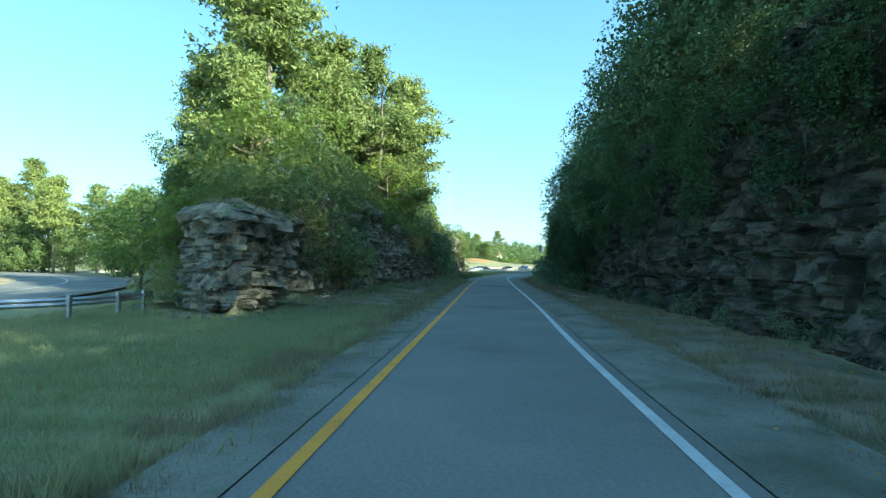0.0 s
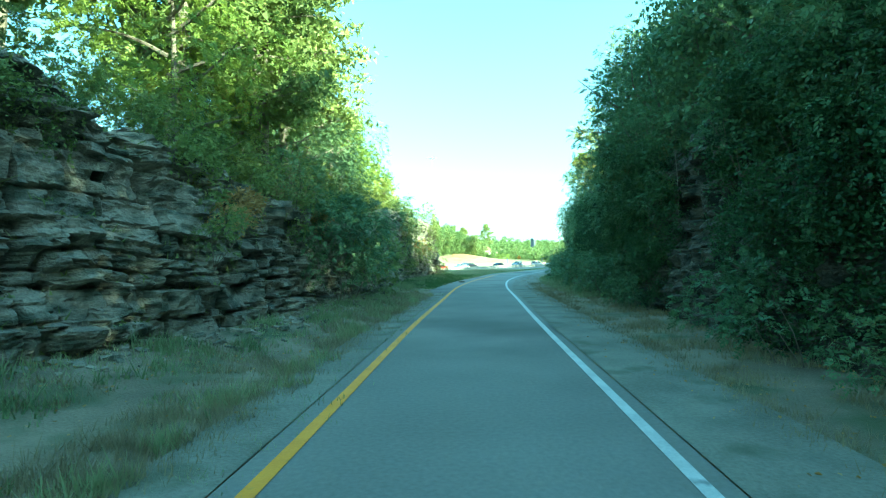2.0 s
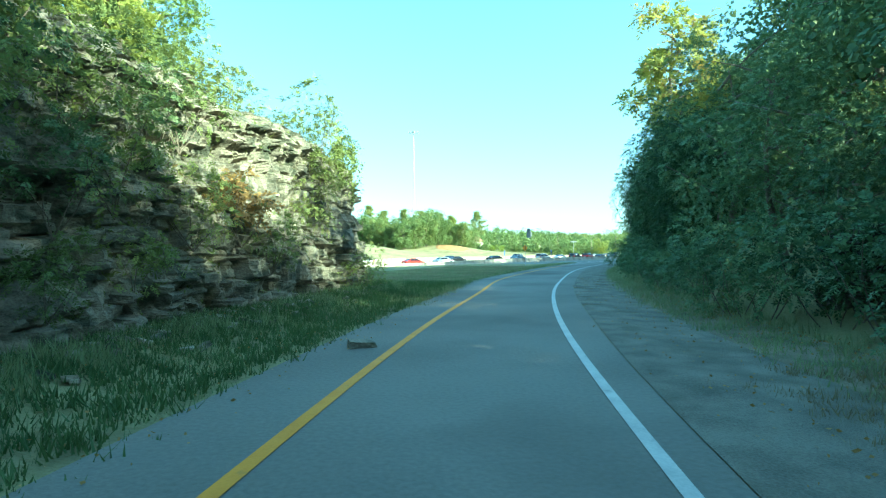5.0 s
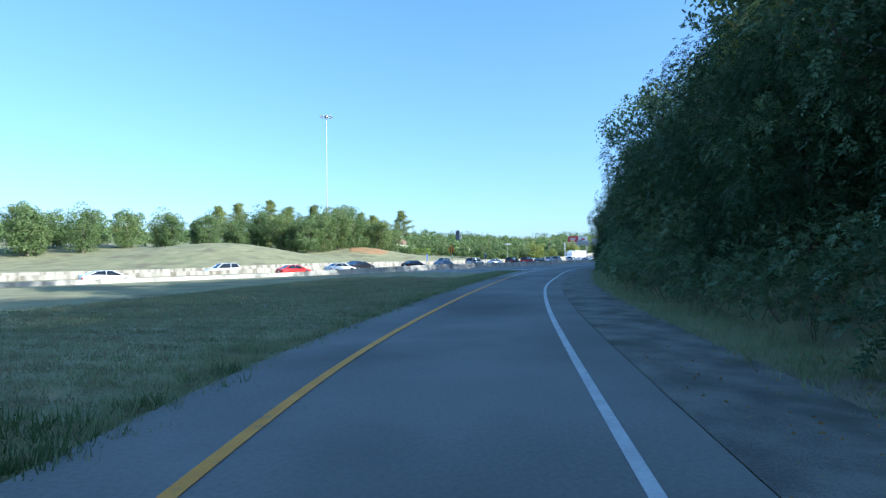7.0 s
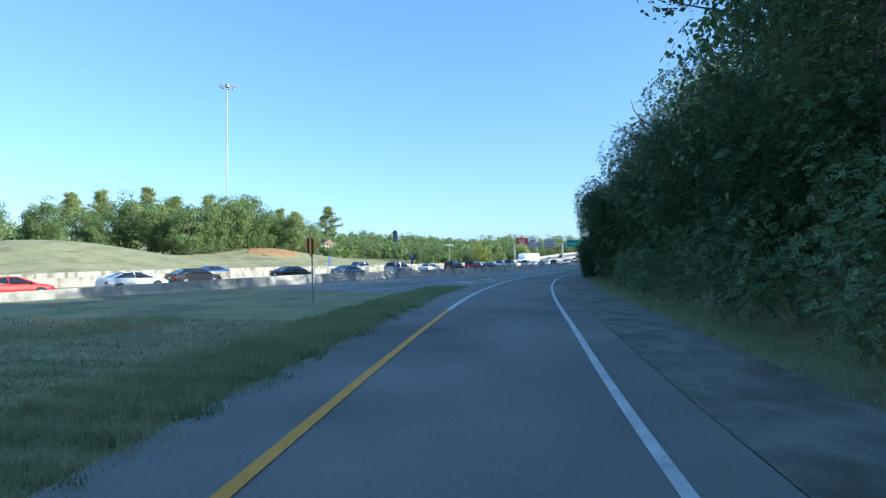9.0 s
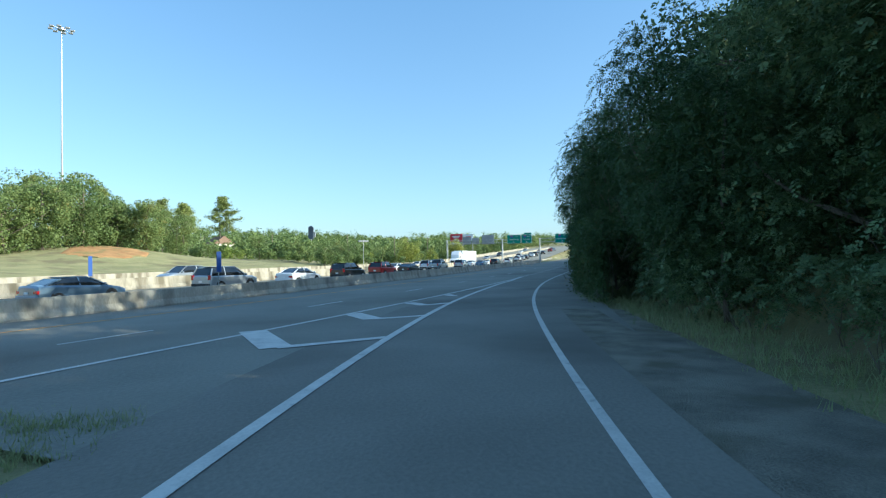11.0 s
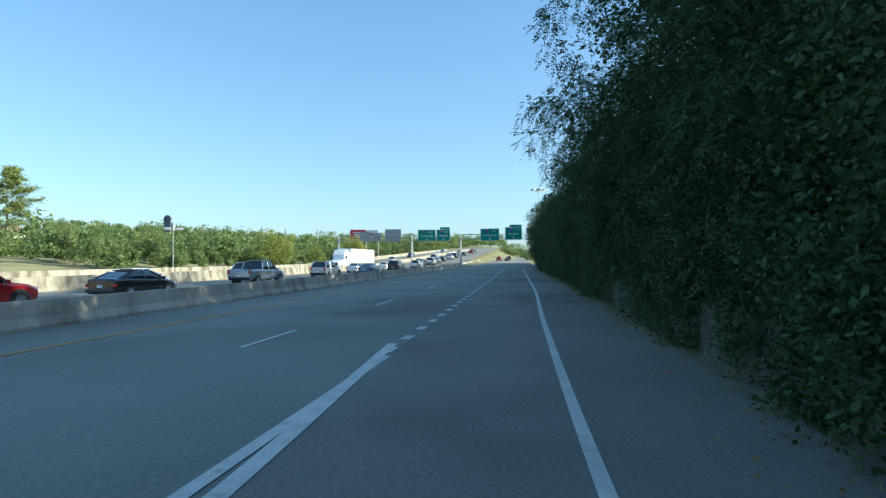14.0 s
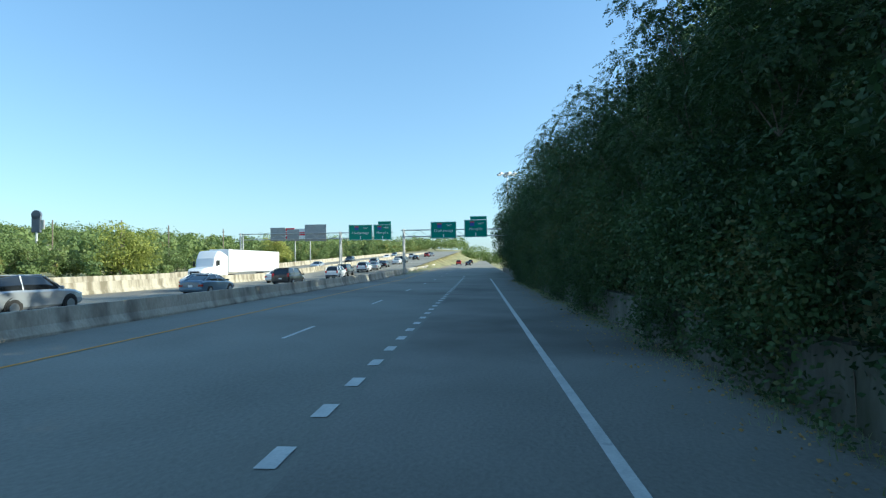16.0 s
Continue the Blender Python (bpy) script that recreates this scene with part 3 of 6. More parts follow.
def overgrown_tree(name, label, width, height, depth, seed, group="", overhang=1.5):
    """A tree smothered in climbing vines that hang to the ground like a curtain."""
    r = np.random.default_rng(seed)
    ob = thing(name, label, "vine-covered tree", group=group)
    bm = bmesh.new()
    for i in range(1):
        x = r.normal() * 0.4
        limb_mesh(bm, (x, r.normal() * 0.4, -0.8), (x + r.normal(), r.normal() * 0.5, height * r.uniform(0.7, 0.85)), 0.11, 0.03, 0.5, 7, 6, seed + i)
    part("trunk", bm, BARK, ob)
    n = 460
    a = r.uniform(0, 2 * math.pi, n)
    u = r.uniform(0, 1, n) ** 0.85
    swell = (0.86 + 0.15 * np.sin(3 * a + seed) + 0.13 * np.sin(5 * a + 7 * u + seed) + 0.13 * np.sin(11 * a + 1.5 * np.sin(6 * u + seed))) * (0.74 + 0.34 * smooth(0.0, 0.55, u))
    top = np.where(u > 0.86, (1 - u) / 0.14, 1.0) ** 0.5
    c = np.c_[np.cos(a) * width / 2 * swell * top, np.sin(a) * depth / 2 * swell * top, 0.9 + u * (height - 0.9) * (0.9 + 0.13 * np.sin(2 * a + seed))]
    c[:, 1] -= overhang * smooth(0.35, 0.85, u) * (0.6 + 0.4 * np.cos(c[:, 0] * 0.8 + seed))
    c = c[(np.sin(a) < 0.45) | (r.uniform(size=n) < 0.3)]
    away = np.c_[np.zeros(len(c)), np.full(len(c), depth * 0.2), c[:, 2] - 0.4]
    shell = tufted(c, r.uniform(0.30, 0.80, len(c)), 13, 0.36, 0.118, 5, seed + 1, 0.9, 0.42, 1.0, away.repeat(13, 0))
    dim = leaf_quads(crown_points(c * (0.72, 0.72, 0.97), 26, 0.45, seed + 3), 0.10, 0.7, 1.5, seed + 4)
    strands = []
    for i in range(24):
        k = c[r.integers(len(c))]
        if k[1] < 0:
            drop = r.uniform(0.8, 2.8)
            strands.append(k + np.c_[r.normal(size=30) * 0.06, r.normal(size=30) * 0.06 - 0.3, -np.linspace(0, drop, 30)])
    hung = leaf_quads(np.vstack(strands), 0.085, 0.7, 1.7, seed + 2)
    leaves = np.vstack([shell, dim, hung])
    leaves = leaves[leaves[:, :, 2].min(1) > 0.75]
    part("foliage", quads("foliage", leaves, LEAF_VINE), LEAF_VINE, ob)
    return ob


def place(ob, x, y, z=None, turn=0.0, size=1.0, sink=0.15):
    z = float(ground_height(np.array([[x, y]]))[0]) - sink if z is None else z
    return copy_thing(ob, pose(x, y, z, 0, 0, turn) @ Matrix.Diagonal((size, size, size * 1.0, 1)))


STONES = []
for k in range(8):
    bm = bmesh.new()
    bmesh.ops.create_cube(bm, size=1)
    r = np.random.default_rng(50 + k)
    bmesh.ops.subdivide_edges(bm, edges=[e for e in bm.edges if abs((e.verts[0].co - e.verts[1].co).x) > 0.5], cuts=1)
    for v in bm.verts:
        v.co += Vector(r.normal(size=3) * (0.07, 0.07, 0.06))
    bmesh.ops.bevel(bm, geom=bm.edges[:], offset=0.045, segments=1, affect="EDGES")
    me = bpy.data.meshes.new("stone")
    bm.to_mesh(me)
    bm.free()
    me.materials.append(ROCK)
    STONES.append(me)
STONE_DATA = [(np.array([v.co[:] for v in me.vertices]), [tuple(p.vertices) for p in me.polygons]) for me in STONES]


LEDGES = {}


def rock_face(name, label, line, top_of, seed, near, to_right, stone, grain=0.065):
    """A cut rock face: thick beds broken by joints into tilted blocks, thin layers within them, cracks, and loose slabs standing proud.
    near: stretch of y in which the loose slabs lie."""
    r = np.random.default_rng(seed)
    ob = thing(name, label, "rock face", kind="structure")
    side = sided(line) * (1 if to_right else -1)           # towards the rock's inside
    d = np.r_[0, np.cumsum(np.linalg.norm(np.diff(line, axis=0), axis=1))]
    ss = np.arange(0, d[-1], 1.5 * grain)
    px, py = np.interp(ss, d, line[:, 0]), np.interp(ss, d, line[:, 1])
    nx, ny = np.interp(ss, d, side[:, 0]), np.interp(ss, d, side[:, 1])

    def cloud(fs, fz, z, k):
        return np.array([noise.noise(Vector((q * fs, h * fz, seed + k))) for q, h in zip(ss, z)])

    flat_z = np.zeros(len(ss))
    tops = top_of(py) + 0.5 * cloud(0.35, 1, flat_z, 3) + 0.25 * cloud(1.3, 1, flat_z, 7)
    nz = int(tops.max() / grain)
    beds = np.cumsum(r.choice([0.15, 0.26, 0.40, 0.6, 0.9], 60, p=[0.2, 0.26, 0.26, 0.18, 0.1])) - 1.5
    thin = np.cumsum(r.choice([0.05, 0.07, 0.09, 0.13, 0.18], 240, p=[0.22, 0.26, 0.24, 0.18, 0.1])) - 1.5
    bed_h, thin_h = np.diff(beds, append=beds[-1] + 0.4), np.diff(thin, append=thin[-1] + 0.1)
    bed_w, thin_w = bed_h * r.uniform(0.7, 1.9, 60) + 0.25, thin_h * r.uniform(2, 7, 240) + 0.12
    bed_out, thin_out = r.normal(size=60) * 0.05, r.normal(size=240) * 0.020
    bed_at, thin_at = r.uniform(0, 9, 60), r.uniform(0, 9, 240)
    push_t, yaw_t, pitch_t, open_t = (r.normal(size=(60, 900)) for _ in range(4))
    chip_t = r.normal(size=(240, 900))
    verts = np.empty((nz + 3, len(ss), 3))
    spots, shelf, before = [], [], None
    for k in range(nz + 1):
        v = k / nz
        z = -0.3 + v * (tops + 0.3)
        warp = 0.45 * cloud(0.07, 0, z, 1) + 0.40 * cloud(0.20, 0.12, z, 16) + 0.12 * cloud(0.6, 0.5, z, 2)
        big = 0.55 * cloud(0.14, 0.30, z, 5) + 0.30 * cloud(0.6, 0.8, z, 9) + 0.11 * cloud(2.6, 2.6, z, 2) + 0.06 * cloud(7, 8, z, 4)
        wander = 0.5 * cloud(0.9, 1.1, z, 13)
        crack = np.abs(cloud(0.55, 0.10, z, 21))
        zz = z + warp
        lay = np.clip(np.searchsorted(beds, zz) - 1, 0, 59)
        pos = (ss + bed_at[lay] + 0.35 * wander) / bed_w[lay]
        blk = np.floor(pos).astype(int) % 900
        share, rise = pos - np.floor(pos), np.clip((zz - beds[lay]) / bed_h[lay], 0, 1)
        fin = np.clip(np.searchsorted(thin, zz + 0.04 * wander) - 1, 0, 239)
        chip = np.floor((ss + thin_at[fin] + 0.3 * wander) / thin_w[fin]).astype(int) % 900
        joint = np.minimum(share, 1 - share) * bed_w[lay]
        gap = 0.20 * (joint < 0.05) * (open_t[lay, blk] > -0.2) + 0.15 * (rise * bed_h[lay] < 0.06) * (open_t[lay, blk] > 0.1)
        tilt = (share - 0.5) * bed_w[lay] * 0.26 * yaw_t[lay, blk] + (rise - 0.5) * bed_h[lay] * 0.24 * pitch_t[lay, blk]
        platy = 0.35 + 1.1 * smooth(-0.1, 0.35, cloud(0.25, 0.7, z, 31)) + 0.8 * smooth(0.72, 0.85, v)
        push = bed_out[lay] + 0.15 * push_t[lay, blk] + tilt + platy * (thin_out[fin] + 0.030 * chip_t[fin, chip]) + gap
        push += 0.35 * np.exp(-(crack / 0.03) ** 2) + big + 0.12 * z - 0.34 * np.exp(-((v - 0.84) / 0.08) ** 2)
        push = 0.35 + push + 0.5 * smooth(0.94, 1.0, v)
        verts[k] = np.c_[px + nx * push, py + ny * push, z]
        if before is not None:
            step = np.nonzero((push - before > 0.10) & (z > 0.4))[0]
            shelf.append(verts[k, step] - np.c_[nx[step], ny[step], 0 * step] * 0.06)
        before = push
        if k % 3 == 1:
            for q in range(5, len(ss) - 5, 7):
                if near[0] < py[q] < near[1] and 0.1 < z[q] < tops[q] - 0.2 and 0.3 < share[q] < 0.7:
                    spots.append((verts[k, q], q, bed_w[lay[q]], thin_h[fin[q]]))
    for k, inward in ((nz + 1, 2.0), (nz + 2, 4.2)):
        verts[k] = np.c_[px + nx * inward, py + ny * inward, tops - 0.12 * (inward - 1)]
    LEDGES[name] = np.vstack(shelf)
    n, m = nz + 3, len(ss)
    gi = np.arange(n * m).reshape(n, m)
    f = np.stack([gi[:-1, :-1], gi[:-1, 1:], gi[1:, 1:], gi[1:, :-1]], -1).reshape(-1, 4)
    f = f if not to_right else f[:, ::-1]
    part("rock", mesh_of("rock", verts.reshape(-1, 3), f.tolist(), stone), stone, ob)
    order = r.permutation(len(spots))[:290]
    for i in order:
        q, j, w, h = spots[i]
        w, h = min(w, 1.1) * r.uniform(0.35, 0.9), max(0.07, h) * r.uniform(0.9, 1.6)
        a = math.degrees(math.atan2(-nx[j], ny[j]))
        m4 = pose(q[0] + nx[j] * 0.17, q[1] + ny[j] * 0.17, q[2], r.normal() * 4, r.normal() * 3, a + r.normal() * 9) @ Matrix.Diagonal((w, 0.46, h, 1))
        loose = part("stone", STONES[int(r.integers(8))], stone, ob, at=m4)
        loose.material_slots[0].link = "OBJECT"
        loose.material_slots[0].material = stone
    return ob


def blades_on(name, label, spots, seed, material, tall, wide, blades=5, hang=0.5):
    """Tufts of grass rooted at given places, some of them hanging over."""
    r = np.random.default_rng(seed)
    base = np.repeat(spots, blades, 0)
    n = len(base)
    base = base + r.normal(size=(n, 3)) * (0.06, 0.06, 0.015)
    h = tall * np.repeat(r.uniform(0.4, 1.5, len(spots)), blades) * r.uniform(0.5, 1.2, n)
    a = r.uniform(0, 6.28, n)
    w = np.c_[np.cos(a), np.sin(a), np.zeros(n)] * (wide * r.uniform(0.6, 1.6, n))[:, None]
    tip = base + np.c_[r.normal(size=(n, 2)) * 0.6, r.uniform(-hang, 1.0, n)] * h[:, None]
    return tagged(new(name, quads(name, np.stack([base - w, base + w, tip], 1), material, 3)), label, "grass", kind="stuff")


def tufts(name, label, area, count, seed, material, tall=0.22, wide=0.012, blades=5):
    """Grass: thin bent blades in tufts, strewn over an area given as a function of the generator that yields plan points."""
    r = np.random.default_rng(seed)
    xy = area(r, count)
    z = ground_height(xy)
    base = np.repeat(np.c_[xy, z], blades, 0)
    n = len(base)
    base[:, :2] += r.normal(size=(n, 2)) * 0.07
    h = tall * np.repeat(r.uniform(0.4, 1.5, len(xy)), blades) * r.uniform(0.5, 1.2, n)
    a = r.uniform(0, 6.28, n)
    lean = r.normal(size=(n, 2)) * 0.35
    w = np.c_[np.cos(a), np.sin(a), np.zeros(n)] * (wide * r.uniform(0.6, 1.6, n))[:, None]
    base[:, 2] -= 0.04
    tip = base + np.c_[lean * h[:, None], h]
    me = quads(name, np.stack([base - w, base + w, tip], 1), material, 3)
    return tagged(new(name, me), label, "grass", kind="stuff")


def patchy(area, scale, at, seed):
    """The part of an area where slow noise lies above a level: growth in patches."""
    def part_of(r, count):
        xy = area(r, count * 3)
        keep = np.array([noise.noise(Vector((x * scale, y * scale, seed))) for x, y in xy]) > at
        return xy[keep][:count]
    return part_of


def along(line, lo, hi, a, b):
    """An area beside a line, lo to hi metres to its right, between the rows a and b."""
    def area(r, count):
        i = r.integers(a, b, count)
        o = r.uniform(lo, hi, count)
        right = sided(line)
        return line[i] + right[i] * o[:, None] + r.normal(size=(count, 2)) * 0.25
    return area

# ground
gx = np.r_[-4000, -2500, -1500, -1000, -700, np.arange(-500, -120, 25), np.arange(-120, -40, 8), np.arange(-40, 150, 1.6), np.arange(150, 300, 8), np.arange(300, 520, 25), 700, 1000, 1500, 2500, 4000]
gy = np.r_[-3000, -1500, -700, -300, -150, -80, np.arange(-50, -10, 8), np.arange(-10, 260, 1.6), np.arange(260, 400, 6), np.arange(400, 700, 25), 900, 1200, 1600, 2300, 4200]
GX, GY = np.meshgrid(gx, gy)
flat = np.c_[GX.ravel(), GY.ravel()]
gz = ground_height(flat) - 0.10
w_, h_ = len(gx), len(gy)
gi = np.arange(w_ * h_).reshape(h_, w_)
faces = np.stack([gi[:-1, :-1], gi[:-1, 1:], gi[1:, 1:], gi[1:, :-1]], -1).reshape(-1, 4).tolist()
ground = new("ground", mesh_of("ground", np.c_[flat, gz], faces, EARTH, True))
tagged(ground, "dry grass and bare earth over low hills", "ground", kind="structure")

# ramp carriageway: asphalt between its edge lines and a little past them
n_ = len(RAMP_LEFT)
late = smooth(64.2, 66.5, RAMP_LEFT[:, 1])[:, None]
lefts = beside(RAMP_LEFT, -0.35 - 1.35 * late[:, 0])
rights = beside(RAMP_RIGHT, 0.30 + 0.7 * smooth(66, 90, RAMP_RIGHT[:, 1]))
right_edge = rights[np.array([((RAMP_RIGHT - p) ** 2).sum(1).argmin() for p in RAMP_LEFT])]
v = np.c_[np.vstack([lefts, right_edge]), np.zeros(2 * n_)]
f = [(i, i + n_, i + n_ + 1, i + 1) for i in range(int((RAMP_LEFT[:, 1] < 186).sum()))]
ramp_road = new("ramp_road", mesh_of("ramp_road", v, facing_up(v, f), ASPHALT))
tagged(ramp_road, "dark grey asphalt slip road, lightly worn", "road", kind="structure")

# motorway carriageways
near_way = stretch_of(MOTORWAY, -430, 420)
s_near = np.arange(len(near_way)) + max(0, M0 - 430) - M0
zo, zh = drop_at(s_near), hill_at(s_near)
right_off = 5.3 + 1.9 * smooth(-75, -45, s_near) + 3.1 * smooth(-35, 6, s_near)
strip("motorway_near", near_way, [-7.7, -4, 0, 4, right_off], [zo - 0.004] * 5, ASPHALT_MOTORWAY, "dark asphalt motorway carriageway with lane lines", "road")
strip("motorway_middle", near_way, [-23.8, -17, -12, -7.8], [zh] * 4, ASPHALT_MOTORWAY, "grey asphalt carriageway between two concrete barriers", "road")
strip("motorway_far", near_way, [-38, -30, -24.1], [zh] * 3, ASPHALT_MOTORWAY, "grey asphalt carriageway past the second barrier", "road")

# light shoulders along the ramp
yl, yr = RAMP_LEFT[:, 1], RAMP_RIGHT[:, 1]
a_, b_ = int((yl < -38).sum()), int((yl < 66).sum())
strip("shoulder_left", RAMP_LEFT[a_:b_], [-1.35, -0.8, -0.36], [0.012, 0.02, 0.012], SHOULDER, "pale gravelly concrete shoulder with weeds", "shoulder")
a_, b_ = int((yr < -38).sum()), int((yr < 70).sum())
taper = 1.0
strip("shoulder_right", RAMP_RIGHT[a_:b_], [0.31, 1.1, 2.0 * taper], [0.012, 0.02, 0.0], SHOULDER, "pale gravelly concrete shoulder beside the rock", "shoulder")

a_, b_ = int((yr < 69).sum()), int((yr < 176).sum())
edge = 0.31 + 0.7 * smooth(66, 90, yr[a_:b_])
strip("gravel_shoulder", RAMP_RIGHT[a_:b_], [edge, edge + 0.9, 3.4], [0.006, 0.014, -0.02], GRAVEL, "dark grey loose gravel beside the slip road", "shoulder")

# stony verges between the shoulders and the rock
for name, line, lo, hi, a_, b_, label in (("verge_left", RAMP_LEFT, -5.6, -1.3, int((yl < 21).sum()), int((yl < 70).sum()), "stony dry verge with weeds below the rock"),
                                          ("verge_right", RAMP_RIGHT, 1.9, 5.4, int((yr < -30).sum()), int((yr < 108).sum()), "stony dry verge with leaf litter below the bank")):
    offs = np.linspace(lo, hi, 6)
    heights = [ground_height(beside(line, o)[a_:b_]) - 0.035 for o in offs]
    strip(name, line[a_:b_], list(offs), heights, VERGE, label, "verge")

# painted lines
MARK = 0.012
strip("edge_line_yellow", RAMP_LEFT[:int((yl < 150).sum())], [-0.09, 0.09], [MARK] * 2, PAINT_YELLOW, "solid yellow edge line, slightly worn", "road marking")
cut = int((yl < 150).sum())
strip("edge_line_gore", RAMP_LEFT[cut - 1:], [-0.11, 0.11], [MARK] * 2, PAINT_WHITE, "solid white gore line, slightly worn", "road marking")
strip("edge_line_right", RAMP_RIGHT, [-0.08, 0.08], [MARK + 0 * yr] * 2, PAINT_WHITE, "solid white edge line, slightly worn", "road marking")
# paved gore between the ramp and the motorway
gi0 = int((yl < 164).sum())
inner = lefts[gi0:]
over = np.array([((MOTORWAY - p) ** 2).sum(1).argmin() for p in inner])
outer = MOTORWAY[over] + sided(MOTORWAY)[over] * 4.2
k_ = len(inner)
v = np.vstack([np.c_[inner + (inner - outer) * 0.02, np.full(k_, -0.006)], np.c_[outer, drop_at(over - M0) - 0.008]])
f = [(i, i + 1, i + 1 + k_, i + k_) for i in range(k_ - 1)]
tagged(new("gore_pavement", mesh_of("gore_pavement", v, facing_up(v, f), ASPHALT_MOTORWAY)), "worn grey asphalt in the gore, dusty at its edge", "road", kind="structure")
rest = RAMP_RIGHT[int((yr < 150).sum()):]
strip("merge_lane", rest, [-3.4, -2, 0.2, 0.4 + 2.7 * smooth(150, 180, rest[:, 1])], [0.003] * 4, ASPHALT, "dark asphalt merging lane", "road")
back = stretch_of(MOTORWAY, -430, 14)
sb = np.arange(len(back)) + max(0, M0 - 430) - M0
strip("edge_line_motorway", back, [3.56, 3.74], [drop_at(sb) + MARK - 0.004] * 2, PAINT_WHITE, "solid white edge line, slightly worn", "road marking")
strip("edge_line_median", near_way, [-4.4, -4.28], [zo + MARK - 0.004] * 2, PAINT_YELLOW, "thin yellow line beside the median barrier", "road marking")


def dash(name, label, off, s0, length, wide, level):
    t = np.linspace(M0 + s0, M0 + s0 + length, 4)
    line = np.c_[np.interp(t, np.arange(len(MOTORWAY)), MOTORWAY[:, 0]), np.interp(t, np.arange(len(MOTORWAY)), MOTORWAY[:, 1])]
    strip(name, line, [off - wide / 2, off + wide / 2], [level(t - M0) + MARK - 0.004] * 2, PAINT_WHITE, label, "road marking")


def dashes(name, label, off, first, last, step, length, wide, level):
    for s0 in np.arange(first, last, step):
        dash(name, label, off, s0, length, wide, level)


for s0 in (*np.arange(-142.4, -48, 10.37), -38.75, -28.5, -17.8, -7.3, 4.1, 14.9, 25.8, 38.4, *np.arange(50.7, 260, 12.2)):
    dash("lane_dash", "white lane dash on the motorway", 0.1, s0 - 1.4, 2.8, 0.13, drop_at)
dashes("dotted_dash", "short wide white dash of a dotted lane line", 3.52, 13.386, 110, 1.784, 0.64, 0.24, drop_at)
dashes("lane_dash", "white lane dash on the middle carriageway", -12.6, -120, 200, 12.19, 3.05, 0.13, hill_at)
dashes("lane_dash", "white lane dash on the far carriageway", -29.0, -120, 200, 12.19, 3.05, 0.13, hill_at)


def bar(name, a, b, wide_a, wide_b, z=MARK):
    a, b = np.array(a, float), np.array(b, float)
    d = (b - a) / np.linalg.norm(b - a)
    n = np.array([d[1], -d[0]])
    v = [(*(a - n * wide_a / 2), z), (*(a + n * wide_a / 2), z), (*(b + n * wide_b / 2), z), (*(b - n * wide_b / 2), z)]
    return tagged(new(name, mesh_of(name, v, [(0, 1, 2, 3)], PAINT_WHITE)), "worn white chevron bar in the gore", "road marking", "gore chevrons", "structure")


# chevrons of the gore: a broad arm along the motorway and a thin one to the ramp's line
for (tip, arm, end, wide) in (((41.2, 174.9), (41.5, 171.4), (44.4, 171.6), 0.8), ((45.1, 178.1), (45.3, 175.9), (47.3, 175.9), 0.75), ((48.7, 181.4), (48.9, 179.8), (50.3, 180.2), 0.6)):
    bar("chevron_arm", tip, arm, wide, wide)
    bar("chevron_bar", arm, end, 0.36, 0.34, MARK + 0.002)
v = [(52.2, 185.1), (52.45, 185.25), (52.7, 185.4), (52.75, 184.9), (52.6, 184.6), (52.65, 184.0), (52.4, 183.95), (52.2, 184.1), (52.1, 184.6)]
tagged(new("worn_patch", mesh_of("worn_patch", [(*p, MARK + 0.002) for p in v], [tuple(range(9))], PAINT_WHITE)), "worn white paint patch in the gore", "road marking", kind="structure")


def barrier(name, label, line, off, base, height, material, ribs=False):
    """A concrete safety barrier with its sloped foot, cast in lengths."""
    ob = thing(name, label, "barrier", kind="structure")
    foot, neck = 0.30, 0.10
    for a in range(0, len(line) - 6, 6):
        seg, z = line[a:a + 7], base[a:a + 7]
        seg = seg.copy()
        seg[-1] = seg[-2] + (seg[-1] - seg[-2]) * 0.996
        v, f = ribbon(seg, [off - foot, off - foot, off - 0.17, off - neck, off + neck, off + 0.17, off + foot, off + foot],
                      [z - 0.1, z + 0.08, z + 0.33, z + height, z + height, z + 0.33, z + 0.08, z - 0.1], True)
        part("barrier_length", mesh_of("barrier_length", v, f, material), material, ob)
    return ob


lo_, hi_ = M0 - 160, M0 + 330
mline = MOTORWAY[lo_:hi_]
ms = np.arange(lo_, hi_) - M0
barrier("median_barrier", "weathered grey concrete median barrier", mline, -7.9, drop_at(ms), 0.82, CONCRETE)
barrier("second_barrier", "pale stained concrete barrier in the sun", mline, -24.0, hill_at(ms), 0.95, CONCRETE_PALE)
barrier("far_barrier", "pale concrete barrier along the far carriageway", mline, -38.3, hill_at(ms), 1.05, CONCRETE_PALE)

# low retaining wall under the vines
i0, i1 = int((yr < 180).sum()), int((yr < 300).sum())
wline = RAMP_RIGHT[i0:i1]
v, f = ribbon(wline, [3.1, 3.1, 3.4, 3.4], [-0.3, 1.05, 1.05, -0.3], True)
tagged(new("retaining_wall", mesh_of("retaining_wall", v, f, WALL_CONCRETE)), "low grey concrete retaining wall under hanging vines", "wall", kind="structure")

